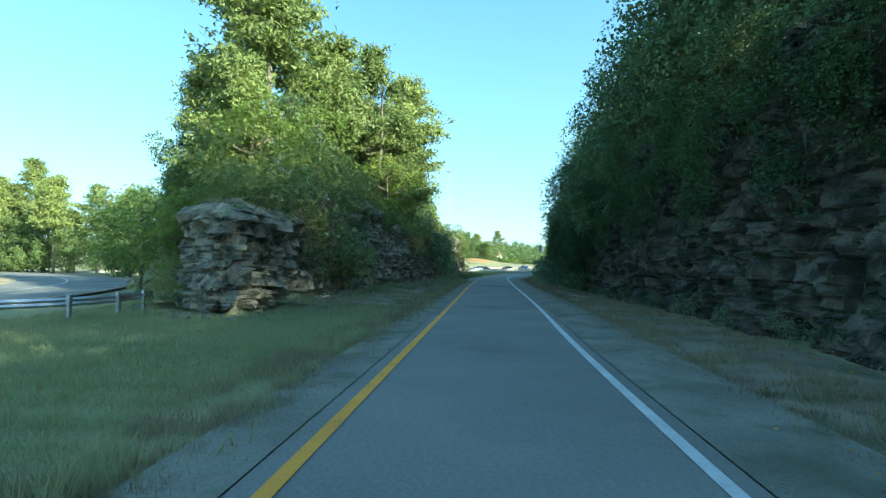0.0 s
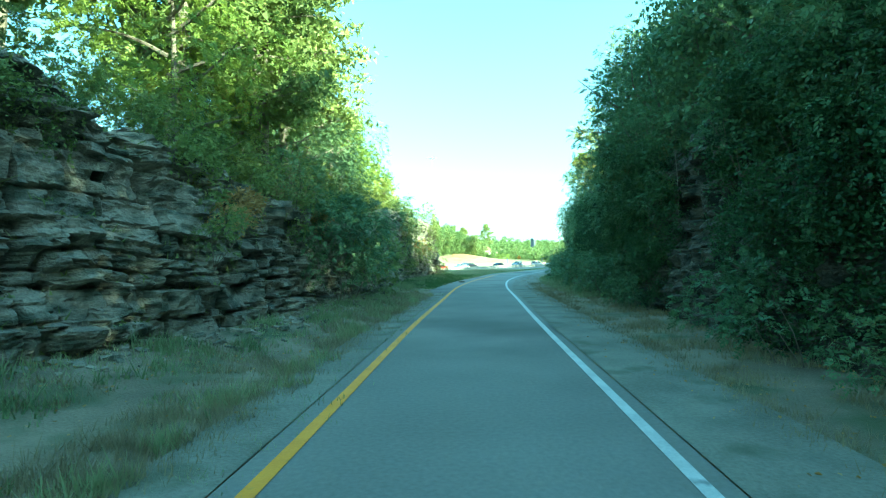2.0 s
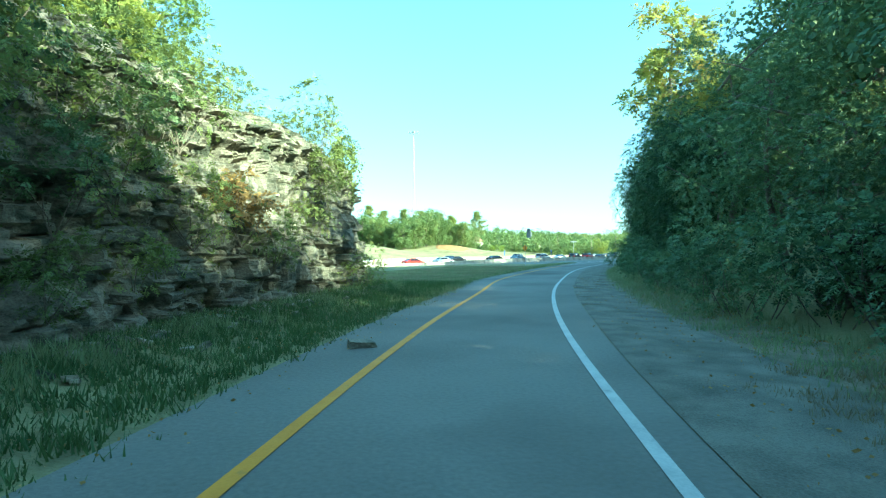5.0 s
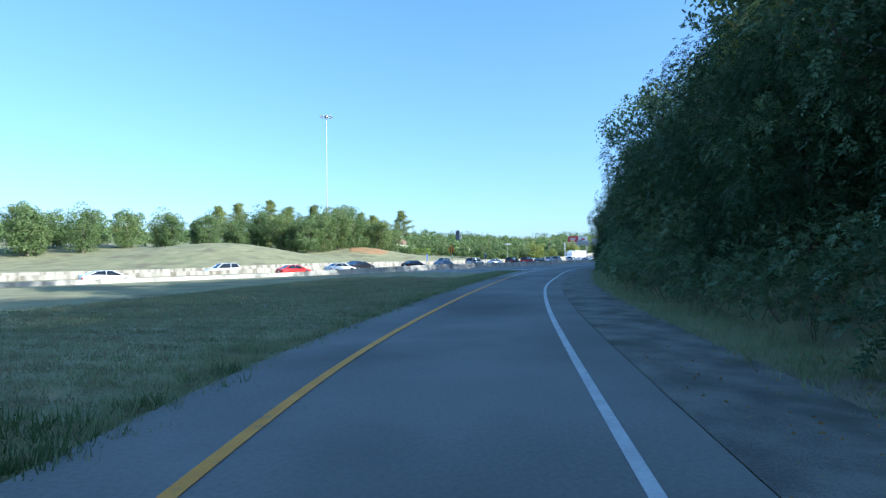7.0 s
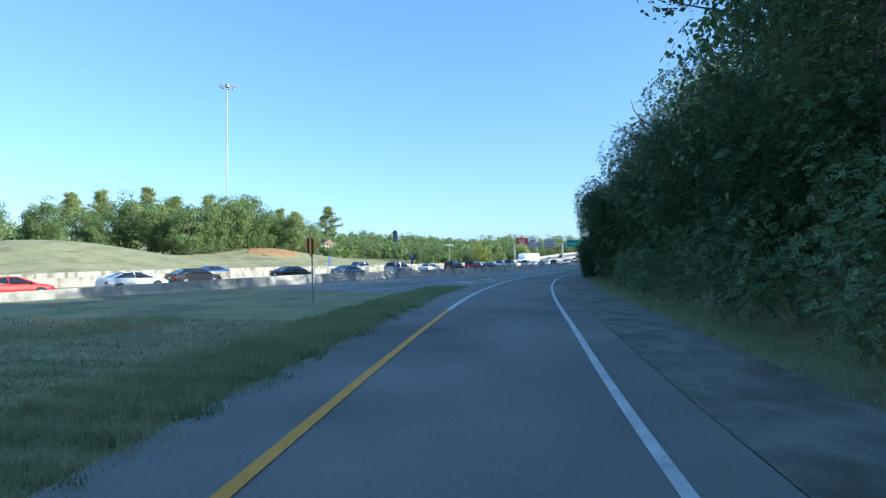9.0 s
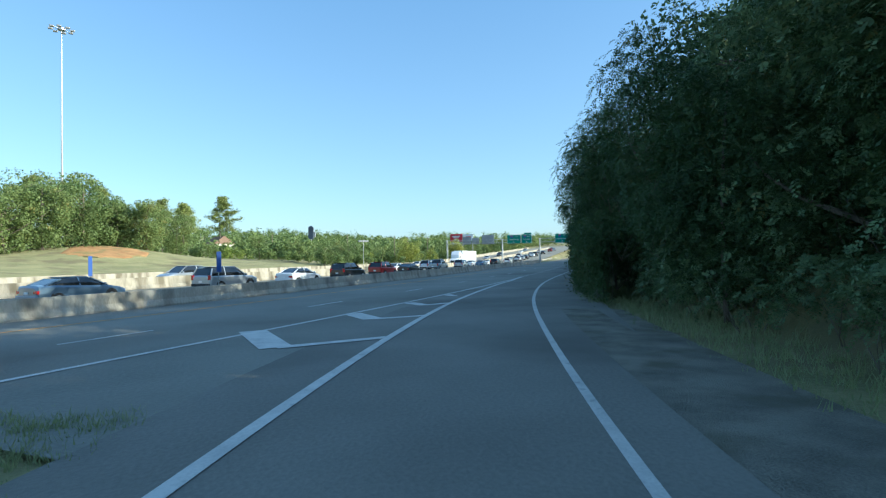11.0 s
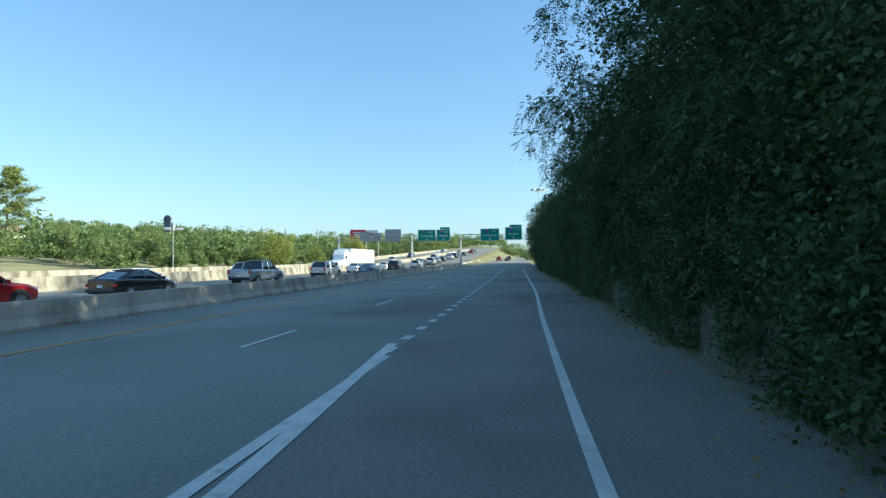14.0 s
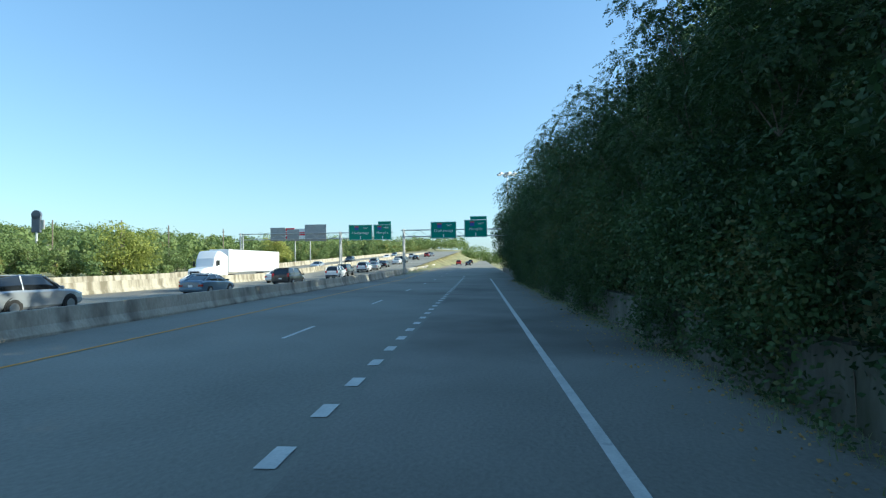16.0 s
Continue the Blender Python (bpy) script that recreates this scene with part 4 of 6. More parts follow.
# side road past the knoll with its guard rail
side_line = spline([(-24, -20), (-22.5, 8), (-22.5, 22), (-25.5, 36), (-33, 52), (-47, 70), (-64, 86), (-90, 104)])
strip("side_road", side_line, [-7.5, -3, 2.6], [0.05, 0.06, 0.05], ASPHALT, "pale grey asphalt side road curving away", "road")
strip("side_road_bank", side_line, [-17, -12, -7.4], [1.4, 0.7, 0.03], DIRT_PALE, "pale bare earth inside the bend of the side road", "bank")
strip("side_road_line", side_line, [-3.3, -3.15], [0.075] * 2, PAINT_WHITE, "solid white line on the side road", "road marking")
strip("side_road_edge", side_line, [2.2, 2.32], [0.075] * 2, PAINT_YELLOW, "solid yellow edge line on the side road", "road marking")

# rock faces beside the ramp
rock_face("rock_face_left", "grey layered limestone cut with cracked ledges", CLIFF_L, left_top, 3, (18, 98), False, ROCK)
rock_face("rock_face_right", "weathered layered limestone cut, darkened in colour for deep shade", CLIFF_R, right_top, 4, (8, 60), True, ROCK_SHADED, 0.08)

LEDGE = np.random.default_rng(8).permutation(LEDGES["rock_face_left"])
blades_on("ledge_grass", "dry grass on the ledges of the rock", LEDGE[:2600], 93, GRASS_DRY, 0.22, 0.006)
blades_on("ledge_weeds", "green weeds hanging off the ledges of the rock", LEDGE[2600:5600], 94, LEAF_SHRUB, 0.20, 0.022, 6, 0.9)
LEDGE = np.random.default_rng(9).permutation(LEDGES["rock_face_right"])
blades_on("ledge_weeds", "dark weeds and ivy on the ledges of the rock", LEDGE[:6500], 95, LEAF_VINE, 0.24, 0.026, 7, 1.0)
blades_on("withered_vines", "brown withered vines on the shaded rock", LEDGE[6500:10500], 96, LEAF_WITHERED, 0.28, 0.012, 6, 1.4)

# trees: models stand out of sight below the ground's far edge and are copied into place
MODELS = {}
MODELS["pine"] = [pine_tree("pine_tree", "tall pine with a bare stem and sunlit tufts of needles", 15 + 2 * k, 3.4 + 0.3 * k, 100 + k, "pines on the knoll") for k in range(3)]
MODELS["broad"] = [broad_tree("broadleaf_tree", "leafy broad-leaved tree in late summer green", 10 + 2 * k, 3.4 + 0.5 * k, 120 + k, LEAF_BROAD, 0.125, 0.12, 210, 96, 1.0, "woodland trees") for k in range(3)]
MODELS["grove"] = [broad_tree("grove_tree", "rounded green tree leafy down to the ground", 10 + 2 * k, 4.0 + 0.5 * k, 130 + k, LEAF_HILL, 0.30, 0.03, 200, 130, 1.1, "trees past the motorway", True) for k in range(3)]
MODELS["far_grove"] = [broad_tree("grove_tree", "rounded green tree leafy down to the ground", 10 + 2 * k, 4.2 + 0.5 * k, 135 + k, LEAF_HILL, 0.48, 0.03, 110, 60, 1.1, "trees past the motorway", True) for k in range(3)]
MODELS["dark"] = [broad_tree("shade_tree", "dense dark green broad-leaved tree over the bank", 11 + 1.5 * k, 3.9 + 0.4 * k, 140 + k, LEAF_DEEP, 0.125, 0.05, 220, 84, 1.05, "trees on the bank") for k in range(3)]
MODELS["back"] = [broad_tree("back_tree", "dark broad-leaved tree further up the bank, many added as sun block", 12 + 1.5 * k, 4.2 + 0.4 * k, 150 + k, LEAF_DEEP, 0.23, 0.06, 150, 150, 1.05, "trees on the bank", True) for k in range(2)]
MODELS["yellow"] = [broad_tree("yellowing_tree", "tree with yellowing leaves catching the sun", 13, 2.6, 160, LEAF_YELLOW, 0.20, 0.2, 170, 60)]
MODELS["round_yellow"] = [broad_tree("yellowing_tree", "rounded tree turning yellow among green scrub", 8, 4.2, 161, LEAF_YELLOW, 0.28, 0.05, 150, 110, 1.0, "", True)]
MODELS["bush"] = [bush("shrub", "dense green shrub on the rock", 1.5 + 0.25 * k, 2.2 + 0.3 * k, 170 + k, LEAF_SHRUB, 0.075, 54, 62, group="shrubs on the rocks") for k in range(3)]
MODELS["dark_bush"] = [bush("shrub", "dark green shrub against the rock", 1.5 + 0.2 * k, 2.6 + 0.3 * k, 180 + k, LEAF_DEEP, 0.072, 54, 70, group="shrubs on the rocks") for k in range(2)]
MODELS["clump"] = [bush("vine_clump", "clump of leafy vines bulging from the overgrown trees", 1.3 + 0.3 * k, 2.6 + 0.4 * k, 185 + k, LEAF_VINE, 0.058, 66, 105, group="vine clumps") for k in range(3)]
MODELS["far_bush"] = [bush("shrub", "green shrub beside the far road", 1.5, 2.2, 175, LEAF_BROAD, 0.24, 40, 16, "shrubs past the motorway", True)]
MODELS["dry_bush"] = [bush("dry_shrub", "brown withered shrub clinging to the rock", 0.9, 1.3, 190, LEAF_DRY, 0.09, 44, 44)]
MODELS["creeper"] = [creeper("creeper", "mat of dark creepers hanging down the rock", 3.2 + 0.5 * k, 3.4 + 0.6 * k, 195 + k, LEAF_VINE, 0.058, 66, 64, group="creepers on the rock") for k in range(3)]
MODELS["green_creeper"] = [creeper("creeper", "green creepers and weeds hanging off the rock's edge", 2.4 + 0.8 * k, 2.2 + 0.4 * k, 198 + k, LEAF_SHRUB, 0.085, 44, 30, group="creepers on the rock") for k in range(2)]
MODELS["leaning"] = [overgrown_tree("overgrown_tree", "leaning vine-covered tree with strands over the road", 6.5, 10.5, 6.0, 207, "vine-covered trees", 3.0)]
MODELS["vine"] = [overgrown_tree("overgrown_tree", "tree smothered in dark hanging vines", 8.5 + k, 11.5 + 1.2 * k, 6.2, 200 + k, "vine-covered trees", 0.8 + 1.1 * k) for k in range(3)]


def strew(kind, spots, seed):
    """Copies of a model: rows of x, y, size, and optionally a height."""
    r = np.random.default_rng(seed)
    for k, (x, y, size, *z) in enumerate(spots):
        place(MODELS[kind][k % len(MODELS[kind])], x, y, z[0] if z else None, r.uniform(0, 360), size * r.uniform(0.93, 1.07))


def cliff_spot(line, y, inwards, right):
    i = int(np.abs(line[:, 1] - y).argmin())
    q = line[i] + sided(line)[i] * inwards * (1 if right else -1)
    return q[0], q[1]


r_ = np.random.default_rng(31)
mid_l = CLIFF_L[8:]
strew("pine", [(*cliff_spot(mid_l, y, d, False), s) for y, d, s in ((29, 6, 0.72), (33, 6.5, 1.0), (37, 10, 1.1), (41, 5.5, 1.0), (45, 9, 1.1), (50, 6, 1.0), (55, 9.5, 1.05), (60, 5.5, 0.9), (66, 8, 0.85), (34, 11, 0.8), (47, 12, 1.0), (57.5, 3.4, 1.0), (63, 4.2, 0.85), (52, 3.0, 0.95))], 1)
strew("broad", [(*cliff_spot(mid_l, y, d, False), s) for y, d, s in ((24, 6, 0.62), (28, 4.5, 0.7), (35, 4, 0.62), (40, 8, 0.9), (47, 3.6, 0.75), (53, 4, 0.8), (58, 8, 0.9), (74, 6.5, 0.85),
                (79, 6, 0.7), (84, 7, 0.6), (25, 9, 0.5), (33, 10, 0.62), (39, 13, 0.7), (76, 5.5, 0.85), (81, 7, 0.85), (86, 5.5, 0.6), (90, 7, 0.6))], 2)
strew("dark", [(*cliff_spot(mid_l, y, d, False), s) for y, d, s in ((56, 3.2, 0.7), (60.5, 3.6, 0.66), (64.5, 3.4, 0.6), (69, 4.5, 0.6), (72.5, 4.6, 0.5), (31, 3.8, 0.5), (37.5, 4.5, 0.5), (54, 7, 0.95), (59, 8, 1.0), (64, 7, 0.95), (68, 9, 1.0), (73, 9, 0.9), (78, 10, 0.85), (61, 12, 1.1), (70, 13, 1.1))], 43)
strew("bush", [(*cliff_spot(mid_l, y, d, False), s, float(left_top(y)) - 0.35) for y, d, s in [(float(y), float(r_.uniform(1.0, 3.2) + 1.6 * (68 < y < 92) + 0.7 * (70 < y < 78)), float(r_.uniform(0.6, 1.1))) for y in np.arange(23, 96, 1.35)]], 3)
strew("bush", [(-8.6, 21.6, 0.55, 4.1), (-9.8, 23.0, 0.8, 4.0), (-10.8, 25.0, 0.9, 3.6), (-7.6, 23.4, 0.8, 4.0), (-9.4, 25.5, 1.1, 4.2), (-8.8, 23.2, 1.2, 4.0), (-7.2, 25.2, 1.2, 4.2), (-10.6, 26.8, 1.3, 4.0), (-6.8, 27.4, 1.3, 4.4), (-9, 28.2, 1.4, 4.6), (-12, 28.6, 1.3, 3.6), (-6.4, 30.5, 1.3, 4.8)], 34)
for k, y in enumerate((*np.arange(28, 68, 4.2), 79, 93, 96)):
    i = int(np.abs(mid_l[:, 1] - y).argmin())
    n_in = -sided(mid_l)[i]
    q = mid_l[i] + n_in * 0.95
    place(MODELS["green_creeper"][k % 2], q[0], q[1], float(left_top(y)) - float(r_.uniform(1.6, 2.4)), math.degrees(math.atan2(n_in[1], n_in[0])) - 90 + float(r_.normal() * 10), float(r_.uniform(0.6, 1.0)))

strew("bush", [(*cliff_spot(mid_l, y, d, False), s, z) for y, d, s, z in ((30.5, -0.3, 1.0, 0.9), (32.5, -0.4, 0.9, 1.2), (44.5, -0.2, 0.6, 2.2), (59.5, -0.3, 1.25, 0.4), (61.5, 0.1, 1.2, 1.2), (57, 0.2, 1.0, 1.6), (69, 0.1, 0.9, 1.8), (88, 0.2, 0.8, 1.6), (91, 0.2, 0.7, 2.6), (80, 0.2, 0.6, 1.0), (84.5, 0.3, 0.8, 2.4), (78.5, 0.4, 0.8, 3.6), (82.5, 0.3, 0.7, 1.2), (96, 0.0, 0.7, 0.2), (99, 0.0, 0.8, 0.1), (93, 0.3, 0.6, 4.4), (28, 0.1, 0.8, 2.4))], 4)
strew("dry_bush", [(*cliff_spot(mid_l, y, d, False), s, z) for y, d, s, z in ((46, 0.5, 1.0, 3.0), (52, 0.6, 0.9, 3.2), (86.6, 0.25, 1.3, 2.7))], 5)
strew("yellow", [(*cliff_spot(mid_l, y, d, False), s) for y, d, s in ((88, 2.6, 0.45), (82, 3, 0.6), (94, 3, 0.34), (77.5, 3.0, 0.62), (85, 3.4, 0.55), (45.5, 2.2, 0.3), (47.5, 2.6, 0.38), (49.5, 2.4, 0.42), (52, 3.0, 0.45), (60, 3.2, 0.5))], 6)

strew("dark_bush", [(*cliff_spot(mid_l, y, d, False), s, z) for y, d, s, z in ((51.5, 0.1, 1.0, 2.2), (53, -0.2, 1.15, 0.7), (54.5, 0.1, 1.2, 2.3), (56, -0.1, 1.3, 0.8), (57.5, 0.3, 1.1, 3.0), (50, 0.5, 0.9, 3.6), (33.5, 0.2, 0.9, 2.6), (31, 0.1, 0.8, 0.6), (26.5, 0.2, 0.9, 0.9), (28.3, 0.0, 1.0, 2.0), (65, 0.2, 0.6, 3.0), (68, 0.3, 0.8, 3.8), (80.5, 0.5, 0.9, 2.6), (83.5, 0.6, 0.8, 4.4), (78.5, 0.6, 0.9, 4.6))], 42)
strew("bush", [(*cliff_spot(mid_l, y, d, False), s, z) for y, d, s, z in ((82, 0.4, 1.1, 3.2), (81, 0.7, 1.1, 4.8), (84.5, 0.7, 0.9, 5.0), (79.5, 0.9, 1.2, 5.6))], 47)

# right bank: trees over the rock, and lower down to the ground further on
strew("dark", [(*cliff_spot(CLIFF_R, y, d, True), s) for y, d, s in [(float(y), float(r_.uniform(1.9, 3.2) + 2.6 * (y < 35 or 44 < y < 52)), float(r_.uniform(0.75, 1.0))) for y in np.arange(-6, 62, 4.8)]], 7)
strew("back", [(*cliff_spot(CLIFF_R, y, d, True), s) for y, d, s in [(float(y), float(r_.uniform(6, 10)), float(r_.uniform(0.9, 1.15))) for y in np.arange(-4, 66, 6)]], 8)
strew("dark_bush", [(*cliff_spot(CLIFF_R, y, d, True), s, z) for y, d, s, z in [(float(y), float(r_.uniform(-0.1, 0.6)), float(r_.uniform(0.55, 1.1)), float(r_.uniform(2.6, 7.5))) for y in np.arange(36, 64, 1.0) if not 44.5 < y < 51]], 9)
strew("dark_bush", [(*cliff_spot(CLIFF_R, y, d, True), s) for y, d, s in [(float(y), float(r_.uniform(-0.6, 0.2)), float(r_.uniform(0.5, 1.0))) for y in (2, 5, 38, 41, 43.5, 52.5, 54, 55, 57, 59, 61, 63, 65, 67, 69)]], 10)
strew("dark_bush", [(*cliff_spot(CLIFF_R, y, 0.1, True), 0.35) for y in (9, 13, 16.5, 20, 24, 27.5, 31, 34)], 40)
strew("dark_bush", [(*cliff_spot(CLIFF_R, y, d, True), s, z) for y, d, s, z in ((12, 1.0, 0.9, 6.5), (17, 1.1, 0.8, 6.6), (22, 1.0, 0.9, 6.0), (27, 0.9, 0.9, 5.6), (31, 0.8, 0.8, 4.6), (34.5, 0.6, 0.9, 3.6), (8, 1.2, 0.9, 6.8))], 41)
# hidden row behind the others, added to keep sun off the left rock
strew("back", [(*cliff_spot(CLIFF_R, y, d, True), s) for y, d, s in [(float(y), float(r_.uniform(4.2, 5.6)), float(r_.uniform(0.85, 1.0))) for y in np.arange(18, 64, 3.2)]], 44)
rr = sided(RAMP_RIGHT)
# creepers down the right rock
for k, y in enumerate(np.arange(2, 74, 0.7)):
    i = int(np.abs(CLIFF_R[:, 1] - y).argmin())
    n_in = sided(CLIFF_R)[i]
    q = CLIFF_R[i] + n_in * float(r_.uniform(0.2, 0.7))
    top_z = float(right_top(np.array([y]))[0])
    if (y < 36 and k % 3) or 44.5 < y < 51:
        continue
    z_ = (top_z - 3.6, top_z * 0.45 - 1.0, top_z * 0.2 - 1.2)[(k * 2) % 3 if y > 36 else (0, 0, 1)[(k // 3) % 3]] + float(r_.uniform(-0.6, 0.6))
    place(MODELS["creeper"][k % 3], q[0], q[1], z_, math.degrees(math.atan2(n_in[1], n_in[0])) - 90 + float(r_.normal() * 10), float(r_.uniform(0.75, 1.15)))


def ramp_spot(y, off):
    i = int(np.abs(RAMP_RIGHT[:, 1] - y).argmin())
    q = RAMP_RIGHT[i] + rr[i] * off
    return q[0], q[1]


strew("dark", [(*ramp_spot(y, o), s) for y, o, s in [(float(y), float(r_.uniform(8.6, 10.0)), float(r_.uniform(0.72, 0.95))) for y in np.arange(92, 176, 4.6)]], 11)
strew("dark", [(*ramp_spot(y, o), s) for y, o, s in [(float(y), float(r_.uniform(8.2, 9.4)), float(r_.uniform(0.58, 0.7) - 0.12 * (y > 73))) for y in np.arange(62, 92, 4.0)]], 21)
# inner row behind the vines, added to close sun gaps over the road
strew("back", [(*ramp_spot(y, o), s) for y, o, s in [(float(y), float(r_.uniform(9, 11)), float(r_.uniform(0.75, 0.9))) for y in np.arange(172, 292, 4.5)]], 22)
# this row and the next trees are added to shade the left rock
strew("back", [(*ramp_spot(y, o), s) for y, o, s in [(float(y), float(r_.uniform(10.5, 12)), float(r_.uniform(0.6, 0.72))) for y in np.arange(56, 79, 3.0)]], 45)
strew("dark", [(17.6, 60, 1.0), (18.6, 63.5, 1.0), (20.5, 67, 0.95), (16.8, 56.5, 1.0), (22.5, 71, 0.85)], 36)
strew("dark_bush", [(*ramp_spot(y, o), s) for y, o, s in [(float(y), float(r_.uniform(7.0, 9.5)), float(r_.uniform(1.3, 1.8))) for y in np.arange(112, 184, 3.0)]], 37)
# tall rear row, added so that its shadow covers the near carriageway
strew("back", [(*ramp_spot(y, o), s) for y, o, s in [(float(y), float(r_.uniform(15, 18)), float(r_.uniform(1.05, 1.2))) for y in np.arange(94, 160, 4.5)]], 38)
# four trees added to block a sun fleck on the ramp
strew("back", [(26, 62, 0.85), (31, 58, 0.95), (22.5, 65, 0.7), (36, 66, 0.9)], 35)
strew("back", [(*ramp_spot(y, o), s) for y, o, s in [(float(y), float(r_.uniform(13, 17)), float(r_.uniform(0.85, 1.1))) for y in np.arange(64, 262, 6.0)]], 12)
strew("dark_bush", [(*ramp_spot(y, o), s) for y, o, s in [(float(y), float(r_.uniform(5.4, 6.6)), float(r_.uniform(0.8, 1.3))) for y in np.arange(64, 182, 1.8)]], 13)
strew("yellow", [(32.0, 115, 1.6, 5.0)], 14)
strew("back", [(47.5, 147, 1.15, 6.0)], 50)
strew("dark", [(*ramp_spot(160, 8.6), 0.95), (*ramp_spot(164, 8.6), 1.0), (*ramp_spot(168, 8.4), 0.95)], 49)
for k, y in enumerate(np.arange(172, 292, 4.7)):
    early, late_ = y < 200, y > 214
    x_, y_ = ramp_spot(float(y), (5.9 if early else 5.5) + 0.9 * math.sin(k * 1.7))
    i = int(np.abs(RAMP_RIGHT[:, 1] - y).argmin())
    kind = 0 if early or late_ else k % 3
    size = float(r_.uniform(0.82, 0.96)) * (0.92 if early else 1.02 if y > 240 else 0.92 if late_ else 1.0)
    place(MODELS["vine"][kind], x_, y_, 0.1, math.degrees(math.atan2(rr[i][1], rr[i][0])) - 90 + float(r_.normal() * 10), size)
for k, y in enumerate(np.arange(104, 171, 5.5)):
    i = int(np.abs(RAMP_RIGHT[:, 1] - y).argmin())
    place(MODELS["vine"][k % 2], *ramp_spot(float(y), 8.6 + 0.5 * math.sin(k * 2.1)), None, math.degrees(math.atan2(rr[i][1], rr[i][0])) - 90 + float(r_.normal() * 12), float(r_.uniform(0.72, 0.9)), 0.9)
i = int(np.abs(RAMP_RIGHT[:, 1] - 207).argmin())
for y, size in ((208.5, 0.88),):
    place(MODELS["leaning"][0], *ramp_spot(y, 5.0), 0.1, math.degrees(math.atan2(rr[i][1], rr[i][0])) - 90, size)
strew("clump", [(*ramp_spot(y, o), s, z) for y, o, s, z in [(float(y), float(r_.uniform(3.7, 4.7) - 0.5 * (z > 4)), float(r_.uniform(0.55, 1.1)), float(z + r_.uniform(-0.8, 0.8))) for y in np.arange(174, 262, 3.1) for z in (1.6, 4.2, 6.6)]], 48)
# creepers trailing over the retaining wall
for k, y in enumerate(np.arange(178, 262, 1.0)):
    i = int(np.abs(RAMP_RIGHT[:, 1] - y).argmin())
    if math.sin(k * 0.9) < 0.72:
        for low in ((-0.3, -1.3) if k % 5 == 0 else (-0.1,)):
            place(MODELS["creeper"][(k + int(low < -1)) % 3], *ramp_spot(float(y), 3.25 if low > -1 else 3.1), low + float(r_.uniform(-0.3, 0.3)), math.degrees(math.atan2(rr[i][1], rr[i][0])) - 90 + float(r_.normal() * 8), float(r_.uniform(0.85, 1.1)))

# trees past the motorway
strew("grove", [(x, y, s) for x, y, s in ((4, 262, 0.98), (9, 266, 1.02), (13, 270, 1.02), (0, 267, 0.95), (-5, 270, 0.95), (18, 275, 0.92), (23, 279, 0.85), (28.3, 278, 0.8), (8, 276, 1.08), (1, 280, 1.08),
                (14, 284, 1.2), (-12, 276, 1.05), (20, 290, 1.0), (14, 298, 1.0),
                (-48, 239, 0.85), (-56, 232, 1.1), (-62, 240, 1.0), (-42, 250, 0.8), (-70, 230, 1.0), (-82, 224, 0.9), (-66, 216, 0.7), (-92, 215, 1.0), (-34, 260, 0.8), (-26, 268, 0.85), (-18, 272, 0.8), (-104, 200, 1.2), (-118, 192, 1.3), (-52, 252, 0.9), (-45, 258, 0.8), (-38, 266, 0.85), (-30, 274, 0.9), (-22, 279, 0.95), (-74, 240, 0.95), (-60, 250, 0.9), (-14, 284, 1.0), (-6, 286, 1.1), (-88, 232, 1.0), (27, 288, 0.9), (33, 292, 0.8))], 15)
strew("pine", [(x, y, s) for x, y, s in ((-27, 284, 1.0), (-21, 288, 1.0), (-11, 292, 1.05), (-5, 296, 1.05), (4, 300, 1.0), (44.2, 362.5, 1.2), (31, 379, 1.35), (24, 374, 1.2), (12, 330, 1.1), (20, 306, 0.9))], 16)
strew("far_bush", [(float(x), float(y), 1.2) for x, y in zip(np.linspace(44, 104, 26), np.linspace(306, 356, 26) + r_.normal(size=26) * 3)], 17)
strew("grove", [(-17.6, 38, 0.55), (-20, 44, 0.65), (-15.2, 32, 0.42), (-21.5, 50, 0.72), (-18, 47, 0.75), (-24, 56, 0.8)], 23)
strew("bush", [(-12.6, 26.0, 1.0, 1.6), (-13.6, 28.5, 1.1, 2.2), (-12.8, 30, 1.3, 3.4), (-14.6, 31, 0.8, 1.2), (-12.8, 25.5, 0.8), (-13.8, 28, 0.9), (-15.6, 33, 0.8), (-12.3, 23.2, 0.9), (-11, 22, 0.7)], 24)
# woods seen past the side road
strew("pine", [(-78, 112, 0.85), (-70, 118, 0.8), (-62, 122, 0.75), (-92, 100, 1.0), (-56, 126, 0.7), (-104, 96, 1.1), (-75, 102, 1.2), (-84, 112, 1.25), (-90, 116, 1.3), (-100, 122, 1.3), (-96, 114, 1.2), (-68, 104, 1.0)], 18)
strew("grove", [(-84, 106, 0.7), (-66, 120, 0.7), (-74, 114, 0.75), (-58, 124, 0.7), (-48, 128, 0.65), (-96, 96, 0.9), (-80, 106, 1.0), (-92, 112, 1.0), (-98, 118, 1.1), (-86, 108, 0.9), (-72, 102, 0.8), (-104, 124, 1.2), (-46, 78, 1.15), (-52, 88, 1.2), (-34, 66, 0.9), (-29, 72, 0.9), (-24, 62, 0.9), (-110, 88, 1.0)], 19)


